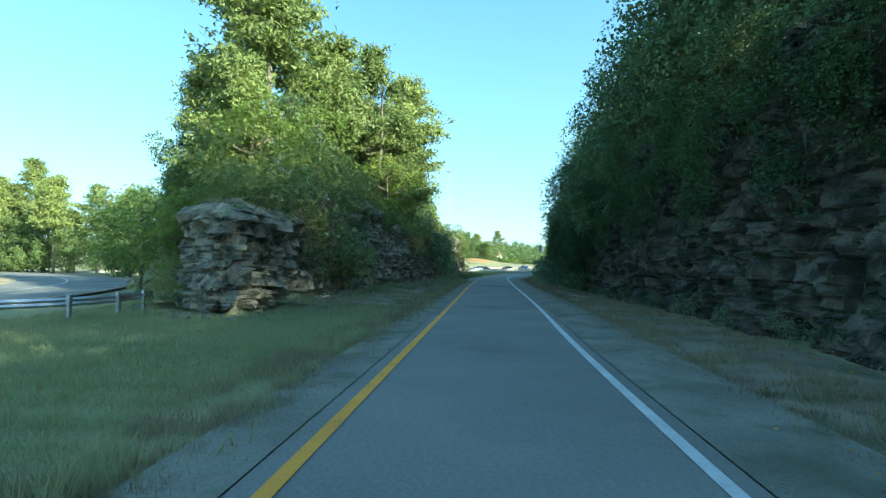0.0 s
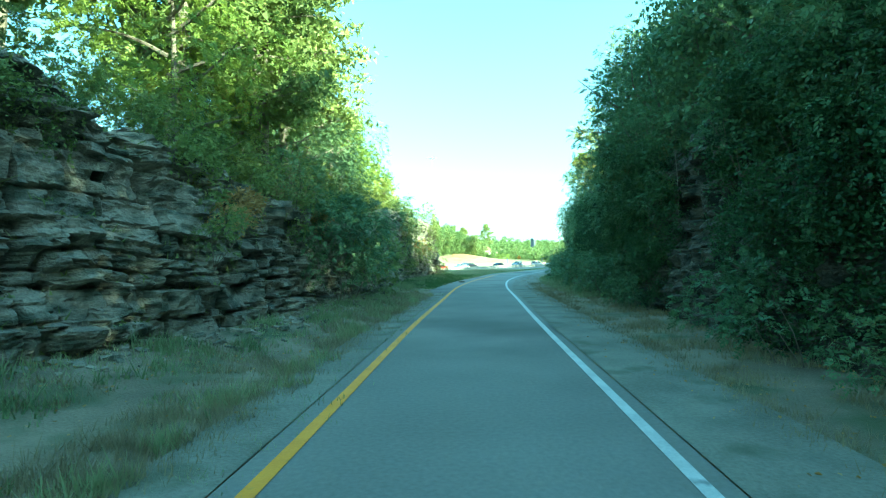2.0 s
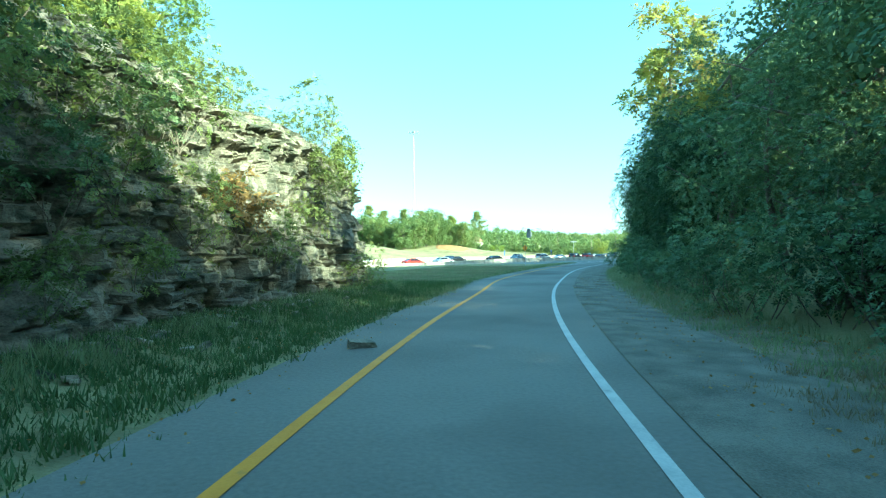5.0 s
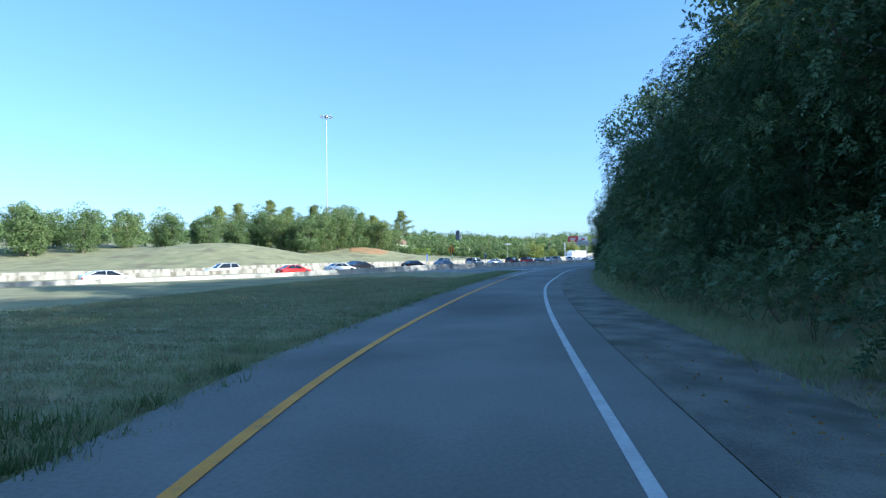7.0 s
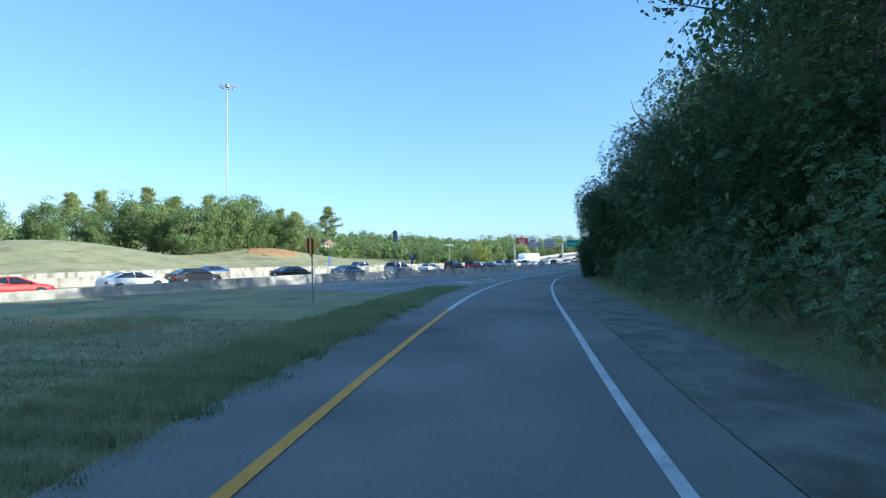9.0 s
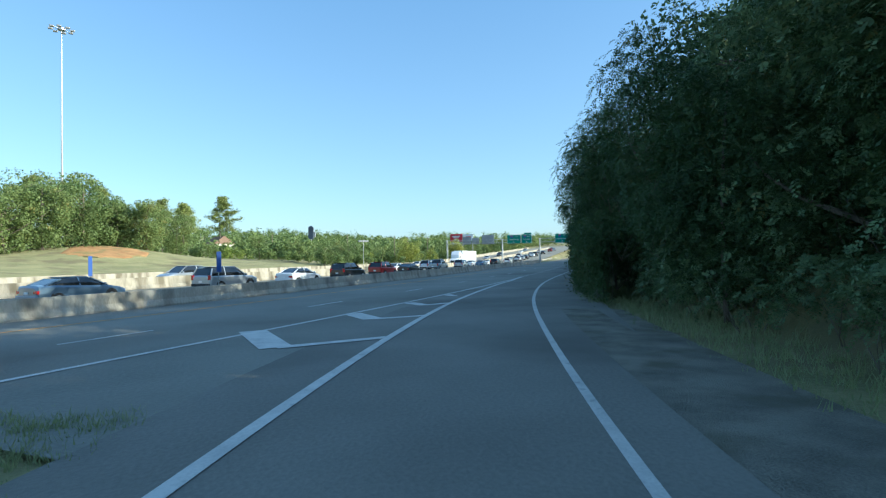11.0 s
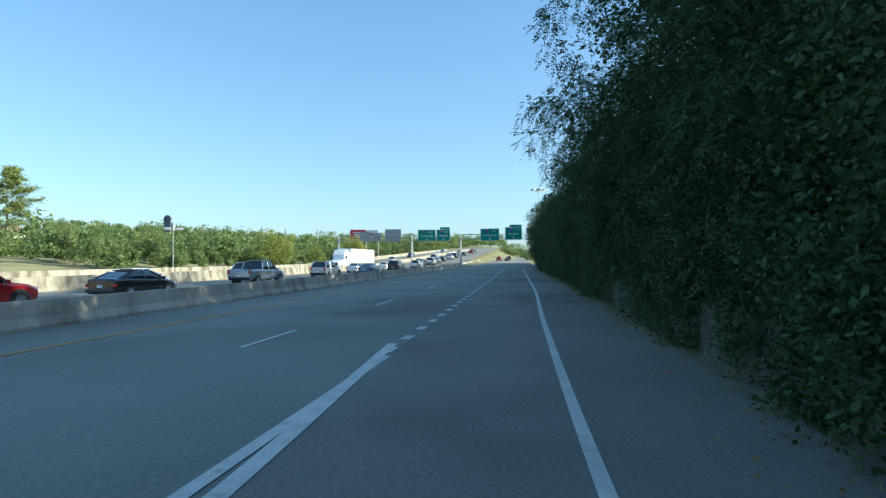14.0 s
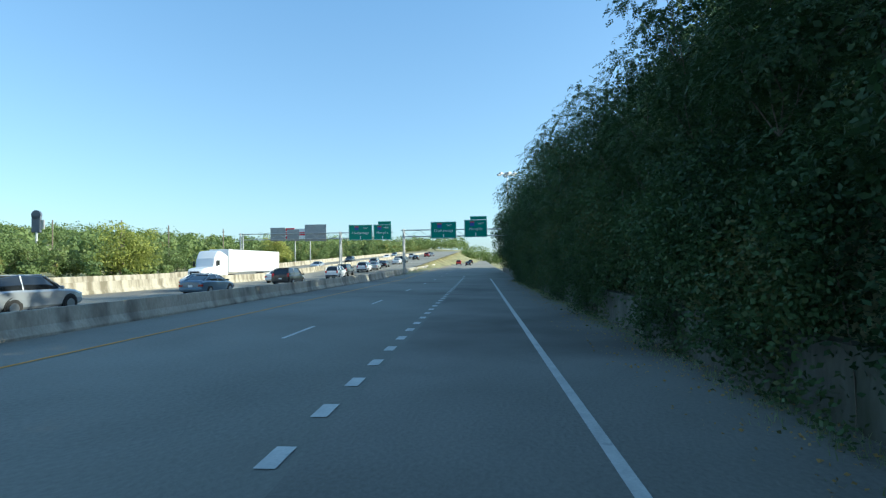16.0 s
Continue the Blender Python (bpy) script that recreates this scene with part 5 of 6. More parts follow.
def far_woods(name, label, seed, count, along_s, off, leaf, size=1.0, leaf_size=0.85, line=MOTORWAY, zero=M0, per=18):
    """Distant woods as one mass of leaf clumps with an uneven top."""
    r = np.random.default_rng(seed)
    s = r.uniform(*along_s, count)
    o = off[0] + (off[1] - off[0]) * r.uniform(0, 1, count) ** 1.5
    i = np.clip((zero + s).astype(int), 0, len(line) - 1)
    xy = line[i] - sided(line)[i] * o[:, None]
    z = ground_height(xy)
    h = r.uniform(4.5, 11, count) * size
    w = h * r.uniform(0.32, 0.48, count)
    k = 10
    v = unit(r.normal(size=(count, k, 3)))
    c = v * r.uniform(0.3, 0.8, (count, k, 1)) * np.stack([w, w, h * 0.46], 1)[:, None] + np.c_[xy, z + h * 0.5][:, None]
    radii = np.repeat(w * 0.62, k) * r.uniform(0.6, 1.1, count * k)
    leaves = crown_shell(c.reshape(-1, 3), radii, per, leaf_size, seed + 2)
    return tagged(new(name, quads(name, leaves, leaf)), label, "woods", kind="stuff")


far_woods("far_woods", "distant green woods past the motorway", 61, 420, (85, 360), (72, 230), LEAF_HILL, 0.9)
far_woods("far_woods", "distant darker woods on the hill", 62, 520, (-200, 420), (170, 420), LEAF_HILL, 1.1)
far_woods("roadside_woods", "dense green scrub along the far barrier", 63, 260, (60, 330), (43, 70), LEAF_HILL, 0.34, 0.30, per=40)
spots = []
for k in range(120):
    q = M0 + int(r_.uniform(60, 330))
    p = MOTORWAY[q] - sided(MOTORWAY)[q] * float(46 + abs(r_.normal()) * 18)
    spots.append((p[0], p[1], float(r_.uniform(0.22, 0.52))))
strew("far_grove", spots, 33)
strew("round_yellow", [(132, 348, 1.0), (94, 304, 0.95), (110, 322, 0.6)], 46)
far_woods("far_woods", "distant woods where the road climbs", 64, 420, (300, 545), (44, 170), LEAF_HILL, 0.9)
far_woods("far_woods", "distant woods beyond the near carriageway", 65, 260, (330, 545), (-160, -34), LEAF_HILL, 0.9)
far_woods("far_woods", "distant wooded hill where the road goes over the crest", 68, 420, (432, 548), (-110, 170), LEAF_HILL, 1.45, 0.9)

# woods behind the trees on the right, added to block the sun, lower before the merge
z0 = int((RAMP_RIGHT[:, 1] < 100).sum())
far_woods("bank_woods", "woods added up the bank behind the trees to block the sun", 66, 270, (-20, 88), (-24, -13), LEAF_DEEP, 0.62, 0.6, RAMP_RIGHT, z0)
far_woods("bank_woods", "woods added up the bank behind the vines to block the sun", 67, 520, (88, 270), (-30, -12), LEAF_DEEP, 1.2, 0.6, RAMP_RIGHT, z0)
# grass
tufts("verge_grass", "green and dry grass on the verge below the rock", patchy(along(RAMP_LEFT, -6.6, -1.9, 36, int((yl < 100).sum())), 0.55, 0.08, 1), 5200, 71, GRASS, 0.15, 0.008)
tufts("lush_verge_grass", "lush green grass and weeds below the rock", along(RAMP_LEFT, -6.4, -1.9, int((yl < 70).sum()), int((yl < 106).sum())), 9500, 87, GRASS_LUSH, 0.19, 0.013)
tufts("verge_straw", "sparse straw-coloured grass on the stony verge", patchy(along(RAMP_LEFT, -5.6, -1.4, int((yl < 22).sum()), int((yl < 66).sum())), 0.6, 0.12, 2), 2400, 86, GRASS_DRY, 0.15, 0.008)
tufts("lawn_grass", "rough green grass before the knoll", along(RAMP_LEFT, -15, -2.2, 38, int((yl < 24).sum())), 34000, 72, GRASS, 0.13, 0.008)
tufts("dry_verge_grass", "straw-coloured grass tufts along the shoulder", patchy(along(RAMP_LEFT, -2.6, -1.1, 36, int((yl < 64).sum())), 0.8, 0.0, 3), 5500, 73, GRASS_DRY, 0.20, 0.007)
tufts("right_verge_grass", "dry grass and weeds at the foot of the rock", patchy(along(RAMP_RIGHT, 2.1, 5.2, 36, int((yr < 80).sum())), 0.7, -0.02, 12), 7500, 74, GRASS_DRY, 0.16, 0.008)
tufts("right_weeds", "green weeds at the foot of the bank", along(RAMP_RIGHT, 3.4, 5.8, int((yr < 60).sum()), int((yr < 190).sum())), 7000, 75, GRASS, 0.24, 0.010)
tufts("median_grass", "short green grass between the ramp and the motorway", along(RAMP_LEFT, -17, -1.7, int((yl < 104).sum()), int((yl < 140).sum())), 26000, 76, GRASS, 0.06, 0.010)
tufts("median_tip_grass", "narrow wedge of grass running out beside the ramp", along(RAMP_LEFT, -4.6, -1.9, int((yl < 134).sum()), int((yl < 166).sum())), 11000, 77, GRASS, 0.12, 0.009)
tufts("median_edge_weeds", "taller weeds along the ramp's paved edge", along(RAMP_LEFT, -2.2, -1.6, int((yl < 90).sum()), int((yl < 156).sum())), 2600, 78, GRASS, 0.2, 0.008)

tufts("edge_clumps", "clumps of green weeds along the shoulder's broken edge", patchy(along(RAMP_LEFT, -1.8, -1.35, 36, int((yl < 64).sum())), 1.1, 0.22, 7), 2200, 97, GRASS, 0.26, 0.013, 6)
tufts("verge_clumps", "clumps of green weeds on the stony verge", patchy(along(RAMP_LEFT, -5.2, -1.9, int((yl < 20).sum()), int((yl < 70).sum())), 0.9, 0.32, 8), 1800, 98, GRASS, 0.24, 0.013, 6)
tufts("median_clumps", "dark weeds along the edge of the paving", patchy(along(RAMP_LEFT, -2.1, -1.75, int((yl < 100).sum()), int((yl < 152).sum())), 1.3, 0.12, 9), 1500, 99, GRASS_LUSH, 0.15, 0.010, 6)
tufts("median_weeds", "darker weeds in patches of the median grass", patchy(along(RAMP_LEFT, -17, -2.2, int((yl < 100).sum()), int((yl < 150).sum())), 0.22, 0.16, 11), 6000, 101, GRASS, 0.13, 0.014, 6)

# bare clay bank past the motorway
bx, by = np.meshgrid(np.linspace(-7, 7, 16), np.linspace(-7, 7, 14))
inside = (bx / 7) ** 2 + (by / 7) ** 2 + 0.25 * np.sin(bx * 0.9) * np.cos(by * 0.8)
pts = np.c_[23.0 + bx.ravel(), 268.5 + by.ravel()]
bz = ground_height(pts) + np.where(inside.ravel() < 1, 0.06, -0.6)
gi = np.arange(16 * 14).reshape(14, 16)
ff = np.stack([gi[:-1, :-1], gi[:-1, 1:], gi[1:, 1:], gi[1:, :-1]], -1).reshape(-1, 4).tolist()
tagged(new("clay_bank", mesh_of("clay_bank", np.c_[pts, bz], ff, DIRT, True)), "bare orange clay bank below the trees", "bank", kind="structure")

# scree at the foot of the left rock
r = np.random.default_rng(5)
vs, fs, count = [], [], 0
for k in range(1500):
    i = int(r.integers(10, len(CLIFF_L) - 20))
    q = CLIFF_L[i] + sided(CLIFF_L)[i] * (abs(r.normal()) * 0.8 - 0.1)
    w = min(abs(r.normal()) * 0.10 + 0.04, 0.20)
    a = np.array(pose(q[0], q[1], float(ground_height(q[None])[0]) - 0.05 + w * 0.15, *r.uniform(-25, 25, 2), r.uniform(0, 360)) @ Matrix.Diagonal((w * 1.5, w, w * 0.6, 1)))
    sv, sf = STONE_DATA[int(r.integers(8))]
    vs.append(sv @ a[:3, :3].T + a[:3, 3])
    fs += [tuple(j + count for j in face) for face in sf]
    count += len(sv)
tagged(new("scree", mesh_of("scree", np.vstack(vs), fs, ROCK)), "fallen stone chips at the foot of the rock", "scree", kind="stuff")
tufts("joint_weeds", "weeds in the joint beside the left shoulder", along(RAMP_LEFT, -0.42, -0.34, 36, int((yl < 65).sum())), 900, 79, GRASS, 0.10, 0.007)
tufts("shoulder_edge_weeds", "ragged dry grass over the shoulder's edge", along(RAMP_LEFT, -1.5, -1.0, 36, int((yl < 64).sum())), 4600, 80, GRASS_DRY, 0.12, 0.007)
tufts("right_edge_weeds", "ragged dry grass over the shoulder's edge", along(RAMP_RIGHT, 1.7, 2.3, 36, int((yr < 70).sum())), 3600, 81, GRASS_DRY, 0.12, 0.007)
tufts("median_straw", "straw-coloured dry grass in the median", along(RAMP_LEFT, -17, -1.7, int((yl < 104).sum()), int((yl < 146).sum())), 15000, 82, GRASS_DRY, 0.11, 0.009)
tufts("wall_weeds", "weeds along the foot of the retaining wall", along(RAMP_RIGHT, 2.6, 3.1, int((yr < 178).sum()), int((yr < 262).sum())), 4200, 83, GRASS, 0.14, 0.009)
tufts("rock_foot_weeds", "weeds and scrub at the foot of the left rock", patchy(along(CLIFF_L, 0.1, 1.6, 20, len(CLIFF_L) - 26), 0.7, 0.1, 5), 2600, 84, GRASS, 0.30, 0.012)

# fallen leaves
r = np.random.default_rng(91)
for name, line, lo, hi, a, b, n in (("leaf_litter", RAMP_RIGHT, 1.5, 3.1, int((yr < 190).sum()), int((yr < 262).sum()), 5200), ("leaf_litter", RAMP_RIGHT, 1.2, 5.0, 36, int((yr < 110).sum()), 6500), ("leaf_litter", RAMP_LEFT, -6.0, -1.0, 40, int((yl < 100).sum()), 5200)):
    i = r.integers(a, b, n)
    o = np.where(r.uniform(size=n) < 0.5, r.uniform(lo, hi, n), (hi if line is RAMP_RIGHT else lo) + r.normal(size=n) * 0.25 * (-1 if line is RAMP_RIGHT else 1))
    p = line[i] + sided(line)[i] * o[:, None] + r.normal(size=(n, 2)) * 0.3
    z = np.maximum(ground_height(p), 0) + 0.03
    tagged(new(name, quads(name, leaf_quads(np.c_[p, z], 0.036, 0.12, 1.5, 92), LEAF_DRY)), "scattered dry brown leaves on the verge", "leaf litter", kind="stuff")


# vehicles


def loft(bm, sections):
    """A closed skin through cross-sections of equal count."""
    rings = [[bm.verts.new(p) for p in sec] for sec in sections]
    n = len(rings[0])
    for a, b in zip(rings, rings[1:]):
        for i in range(n):
            bm.faces.new((a[i], a[(i + 1) % n], b[(i + 1) % n], b[i]))
    bm.faces.new(rings[0][::-1])
    bm.faces.new(rings[-1])
    return bm


def hull(x, w, zl, zb, crown=0.04):
    """Cross-section of a car body at x: half-width w, sill zl, belt zb."""
    half = [(0.0, zl), (w * 0.86, zl), (w * 0.97, zl + 0.12), (w, (zl + zb) / 2), (w * 0.97, zb - 0.10), (w * 0.90, zb), (w * 0.45, zb + crown)]
    return [(x, y, z) for y, z in half] + [(x, -y, z) for y, z in half[:0:-1]]


def cabin(x, w0, z0, w1, z1):
    half = [(w0, z0), (w0 * 0.97, z0 + (z1 - z0) * 0.35), (w1, z1 - 0.05), (w1 * 0.86, z1)]
    return [(x, y, z) for y, z in half] + [(x, -y, z) for y, z in half[::-1]]


KINDS = {
    # body stations: x, half-width, sill, belt; cabin: x, belt half-width, belt, roof half-width, roof; wheel radius and places
    "sedan": dict(body=[(-2.40, 0.72, 0.40, 0.92), (-2.30, 0.86, 0.28, 1.02), (-1.5, 0.92, 0.22, 1.05), (0, 0.92, 0.22, 0.98), (1.1, 0.91, 0.22, 0.95), (2.0, 0.88, 0.25, 0.80), (2.35, 0.78, 0.30, 0.66), (2.44, 0.60, 0.40, 0.58)],
                  glass=[(-1.95, 0.74, 1.03, 0.70, 1.06), (-1.15, 0.84, 1.02, 0.62, 1.38), (-0.3, 0.86, 1.0, 0.63, 1.45), (0.35, 0.86, 0.97, 0.62, 1.41), (1.25, 0.80, 0.94, 0.74, 0.98)],
                  roof=(-1.05, 0.30, 0.60, 1.445), wheel=0.33, axles=(-1.42, 1.42), tail=(0.80, -2.34, 0.62), head=(0.68, 2.33, 0.58)),
    "suv": dict(body=[(-2.42, 0.80, 0.45, 1.02), (-2.34, 0.92, 0.34, 1.14), (-1.5, 0.97, 0.28, 1.16), (0, 0.97, 0.28, 1.12), (1.05, 0.96, 0.28, 1.10), (1.9, 0.93, 0.30, 1.02), (2.38, 0.84, 0.34, 0.86), (2.48, 0.66, 0.42, 0.72)],
                glass=[(-2.34, 0.86, 1.14, 0.70, 1.20), (-2.08, 0.88, 1.14, 0.70, 1.68), (-1.0, 0.90, 1.13, 0.72, 1.78), (0.25, 0.90, 1.11, 0.71, 1.74), (1.20, 0.85, 1.09, 0.78, 1.12)],
                roof=(-2.06, 0.28, 0.69, 1.775), wheel=0.38, axles=(-1.48, 1.50), tail=(0.86, -2.38, 0.92), head=(0.74, 2.36, 0.78)),
    "van": dict(body=[(-2.50, 0.84, 0.42, 0.98), (-2.42, 0.95, 0.30, 1.08), (-1.5, 0.99, 0.24, 1.08), (0, 0.99, 0.24, 1.05), (1.2, 0.97, 0.24, 1.02), (2.0, 0.92, 0.28, 0.86), (2.45, 0.80, 0.34, 0.70), (2.55, 0.62, 0.42, 0.62)],
                glass=[(-2.44, 0.88, 1.07, 0.72, 1.12), (-2.20, 0.90, 1.07, 0.73, 1.66), (-1.0, 0.92, 1.05, 0.76, 1.75), (0.5, 0.92, 1.03, 0.74, 1.70), (1.60, 0.86, 0.98, 0.80, 1.02)],
                roof=(-2.15, 0.55, 0.73, 1.745), wheel=0.34, axles=(-1.52, 1.55), tail=(0.90, -2.46, 0.95), head=(0.72, 2.44, 0.66)),
    "pickup": dict(body=[(-2.92, 0.88, 0.52, 1.10), (-2.86, 0.97, 0.46, 1.24), (-1.0, 0.99, 0.42, 1.24), (0, 0.99, 0.42, 1.20), (1.2, 0.98, 0.42, 1.20), (2.3, 0.95, 0.44, 1.12), (2.82, 0.88, 0.48, 0.98), (2.90, 0.74, 0.52, 0.84)],
                   glass=[(-0.98, 0.88, 1.22, 0.80, 1.30), (-0.80, 0.90, 1.22, 0.74, 1.84), (0.0, 0.90, 1.20, 0.74, 1.92), (0.75, 0.90, 1.20, 0.72, 1.86), (1.62, 0.84, 1.18, 0.78, 1.22)],
                   roof=(-0.80, 0.80, 0.71, 1.915), wheel=0.40, axles=(-1.80, 1.85), tail=(0.93, -2.88, 0.98), head=(0.82, 2.82, 0.88)),
}


def car(kind, paint, label, at):
    k = KINDS[kind]
    colour = PAINTS[paint]
    ob = thing("car" if kind != "pickup" else "pickup_truck", label, "car" if kind != "pickup" else "pickup truck", at, "queue of vehicles")
    bm = loft(bmesh.new(), [hull(*s) for s in k["body"]])
    if kind == "pickup":
        # the bed: a box sunk into the rear body
        top = [f for f in bm.faces if f.normal.z > 0.8 and f.calc_center_median().x < -1.05]
        sunk = bmesh.ops.inset_region(bm, faces=top, thickness=0.08)
        bmesh.ops.translate(bm, verts=list({v for f in top for v in f.verts}), vec=(0, 0, -0.45))
    bmesh.ops.recalc_face_normals(bm, faces=bm.faces[:])
    body = part("body", bm, colour, ob)
    bm = loft(bmesh.new(), [cabin(*s) for s in k["glass"]])
    bmesh.ops.recalc_face_normals(bm, faces=bm.faces[:])
    part("window_glass", bm, GLASS, ob, "dark tinted windows")
    a, b, w, z = k["roof"]
    bm = bmesh.new()
    box(bm, (b - a, 2 * w * 0.90, 0.05), ((a + b) / 2, 0, z - 0.005), 0.02)
    part("roof", bm, colour, ob)
    # pillars follow the cabin's corner lines
    g = k["glass"]
    for i, wide in ((1, 0.05), (2, 0.04), (3, 0.045)):
        for sgn in (1, -1):
            bm = bmesh.new()
            x, w0, z0, w1, z1 = g[i]
            j = {1: 0, 2: 2, 3: 4}[i]
            foot = (g[j][0], sgn * (g[j][1] + 0.005), g[j][2]) if j != i else (x, sgn * (w0 + 0.005), z0)
            rod(bm, foot, (x, sgn * w1 * 1.01, z1 - 0.03), wide, wide, 6)
            part("pillar", bm, colour, ob)
    r = k["wheel"]
    w = k["body"][3][1]
    for x in k["axles"]:
        for sgn in (1, -1):
            bm = rod(bmesh.new(), (x, sgn * (w - 0.22), r), (x, sgn * (w + 0.015), r), r, r, 20)
            tyre = part("wheel", bm, RUBBER, ob)
            bm = rod(bmesh.new(), (x, sgn * (w - 0.02), r), (x, sgn * (w + 0.03), r), r * 0.66, r * 0.6, 14)
            part("rim", bm, RIM, tyre)
            bm = rod(bmesh.new(), (x, sgn * (w - 0.30), r + 0.03), (x, sgn * (w - 0.012), r + 0.03), r * 1.16, r * 1.16, 18)
            part("wheel_arch", bm, TRIM, ob)
    y, x, z = k["tail"]
    for sgn in (1, -1):
        tall = 0.34 if kind != "sedan" else 0.17
        part("tail_light", box(bmesh.new(), (0.12, 0.20 if kind != "sedan" else 0.34, tall), (x, sgn * (y - 0.10), z + 0.10), 0.02), TAIL, ob, "red tail light")
        y2, x2, z2 = k["head"]
        part("headlight", box(bmesh.new(), (0.14, 0.34, 0.15), (x2, sgn * (y2 - 0.10), z2 + 0.02), 0.03), HEAD, ob, "clear headlight")
        part("mirror", box(bmesh.new(), (0.12, 0.20, 0.14), (g[-1][0] - 0.28, sgn * (w + 0.06), g[-1][2] + 0.08), 0.03), colour, ob)
    part("rear_bumper", box(bmesh.new(), (0.16, 1.66, 0.20), (k["body"][0][0] + 0.01, 0, k["body"][0][2] + 0.05), 0.04), TRIM if kind in ("pickup", "suv") else colour, ob)
    part("number_plate", box(bmesh.new(), (0.02, 0.31, 0.15), (k["body"][0][0] - 0.02, 0, k["body"][0][2] + 0.28)), SIGN_WHITE, ob, "plain white plate")
    return ob


def on_way(s, off, level=hill_at, back=False):
    """A pose on the motorway, s metres along its line and off metres to its left, facing along it."""
    i = M0 + s
    j = int(i)
    p = MOTORWAY[j] + (MOTORWAY[j + 1] - MOTORWAY[j]) * (i - j)
    d = MOTORWAY[j + 1] - MOTORWAY[j]
    n = np.array([-d[1], d[0]])
    q = p + n * off
    slope = math.degrees(math.atan2(float(level(s + 2)) - float(level(s - 2)), 4))
    a = math.degrees(math.atan2(d[1], d[0]))
    return pose(q[0], q[1], float(level(s)) + 0.005, 0, slope if back else -slope, a + (180 if back else 0))


QUEUE = [(-54, 15.5, "sedan", "bright_red"), (-46, 15.2, "sedan", "white"), (-38.5, 18.5, "sedan", "black"), (-29.5, 14.6, "sedan", "black"), (-20, 14.7, "sedan", "steel_blue"), (-8.7, 14.6, "suv", "silver"),
         (0.8, 14.6, "sedan", "white"), (10, 14.6, "suv", "black"), (19, 14.6, "suv", "red"), (28, 14.6, "sedan", "black"), (41.6, 14.7, "pickup", "grey"), (33, 18.6, "sedan", "white"), (48, 18.6, "suv", "white"),
         (56.7, 14.8, "suv", "silver"), (71.6, 14.3, "sedan", "steel_blue"), (78, 18.2, "sedan", "white"), (88, 14.4, "van", "black"), (95, 18.2, "sedan", "white"), (106, 14.4, "suv", "white"), (113, 15.0, "suv", "black"),
         (124, 14.4, "suv", "white"), (133, 14.4, "sedan", "silver"), (-77, 15, "sedan", "white"), (-98, 18.5, "suv", "grey"),
         (143, 14.5, "sedan", "black"), (151, 18, "suv", "silver"), (161, 14.5, "sedan", "white"), (172, 14.6, "suv", "black"), (184, 18, "sedan", "grey"), (200, 14.6, "sedan", "black"), (216, 18, "suv", "white"), (235, 14.6, "suv", "red"), (256, 14.6, "sedan", "silver"), (280, 18, "sedan", "black")]
COAT = {"white": "white", "black": "black", "grey": "grey", "silver": "silver", "red": "dark red", "bright_red": "bright red", "steel_blue": "steel blue", "blue": "blue"}
WORD = {"sedan": "saloon car with dark windows", "suv": "tall estate car with dark windows", "van": "people carrier with dark windows", "pickup": "double-cab pickup truck with an open bed"}
for s, off, kind, paint in QUEUE:
    car(kind, paint, f"{COAT[paint]} {WORD[kind]} standing in the queue", on_way(s, off))
for s, off, kind, paint in ((-58, 28, "suv", "white"), (1.0, 28.5, "suv", "silver"), (-28, 30.5, "sedan", "blue"), (69, 28.5, "sedan", "white"), (140, 28, "sedan", "silver"), (175, 30, "suv", "black"), (215, 27, "sedan", "white"), (250, 30, "suv", "grey")):
    car(kind, paint, f"{COAT[paint]} {WORD[kind]} on the far carriageway", on_way(s, off, back=True))
for s, off, kind, paint in ((212, -2.0, "sedan", "black"), (228, 1.9, "suv", "bright_red"), (262, -2, "suv", "black")):
    car(kind, paint, f"{COAT[paint]} {WORD[kind]} far ahead", on_way(s, off, drop_at))


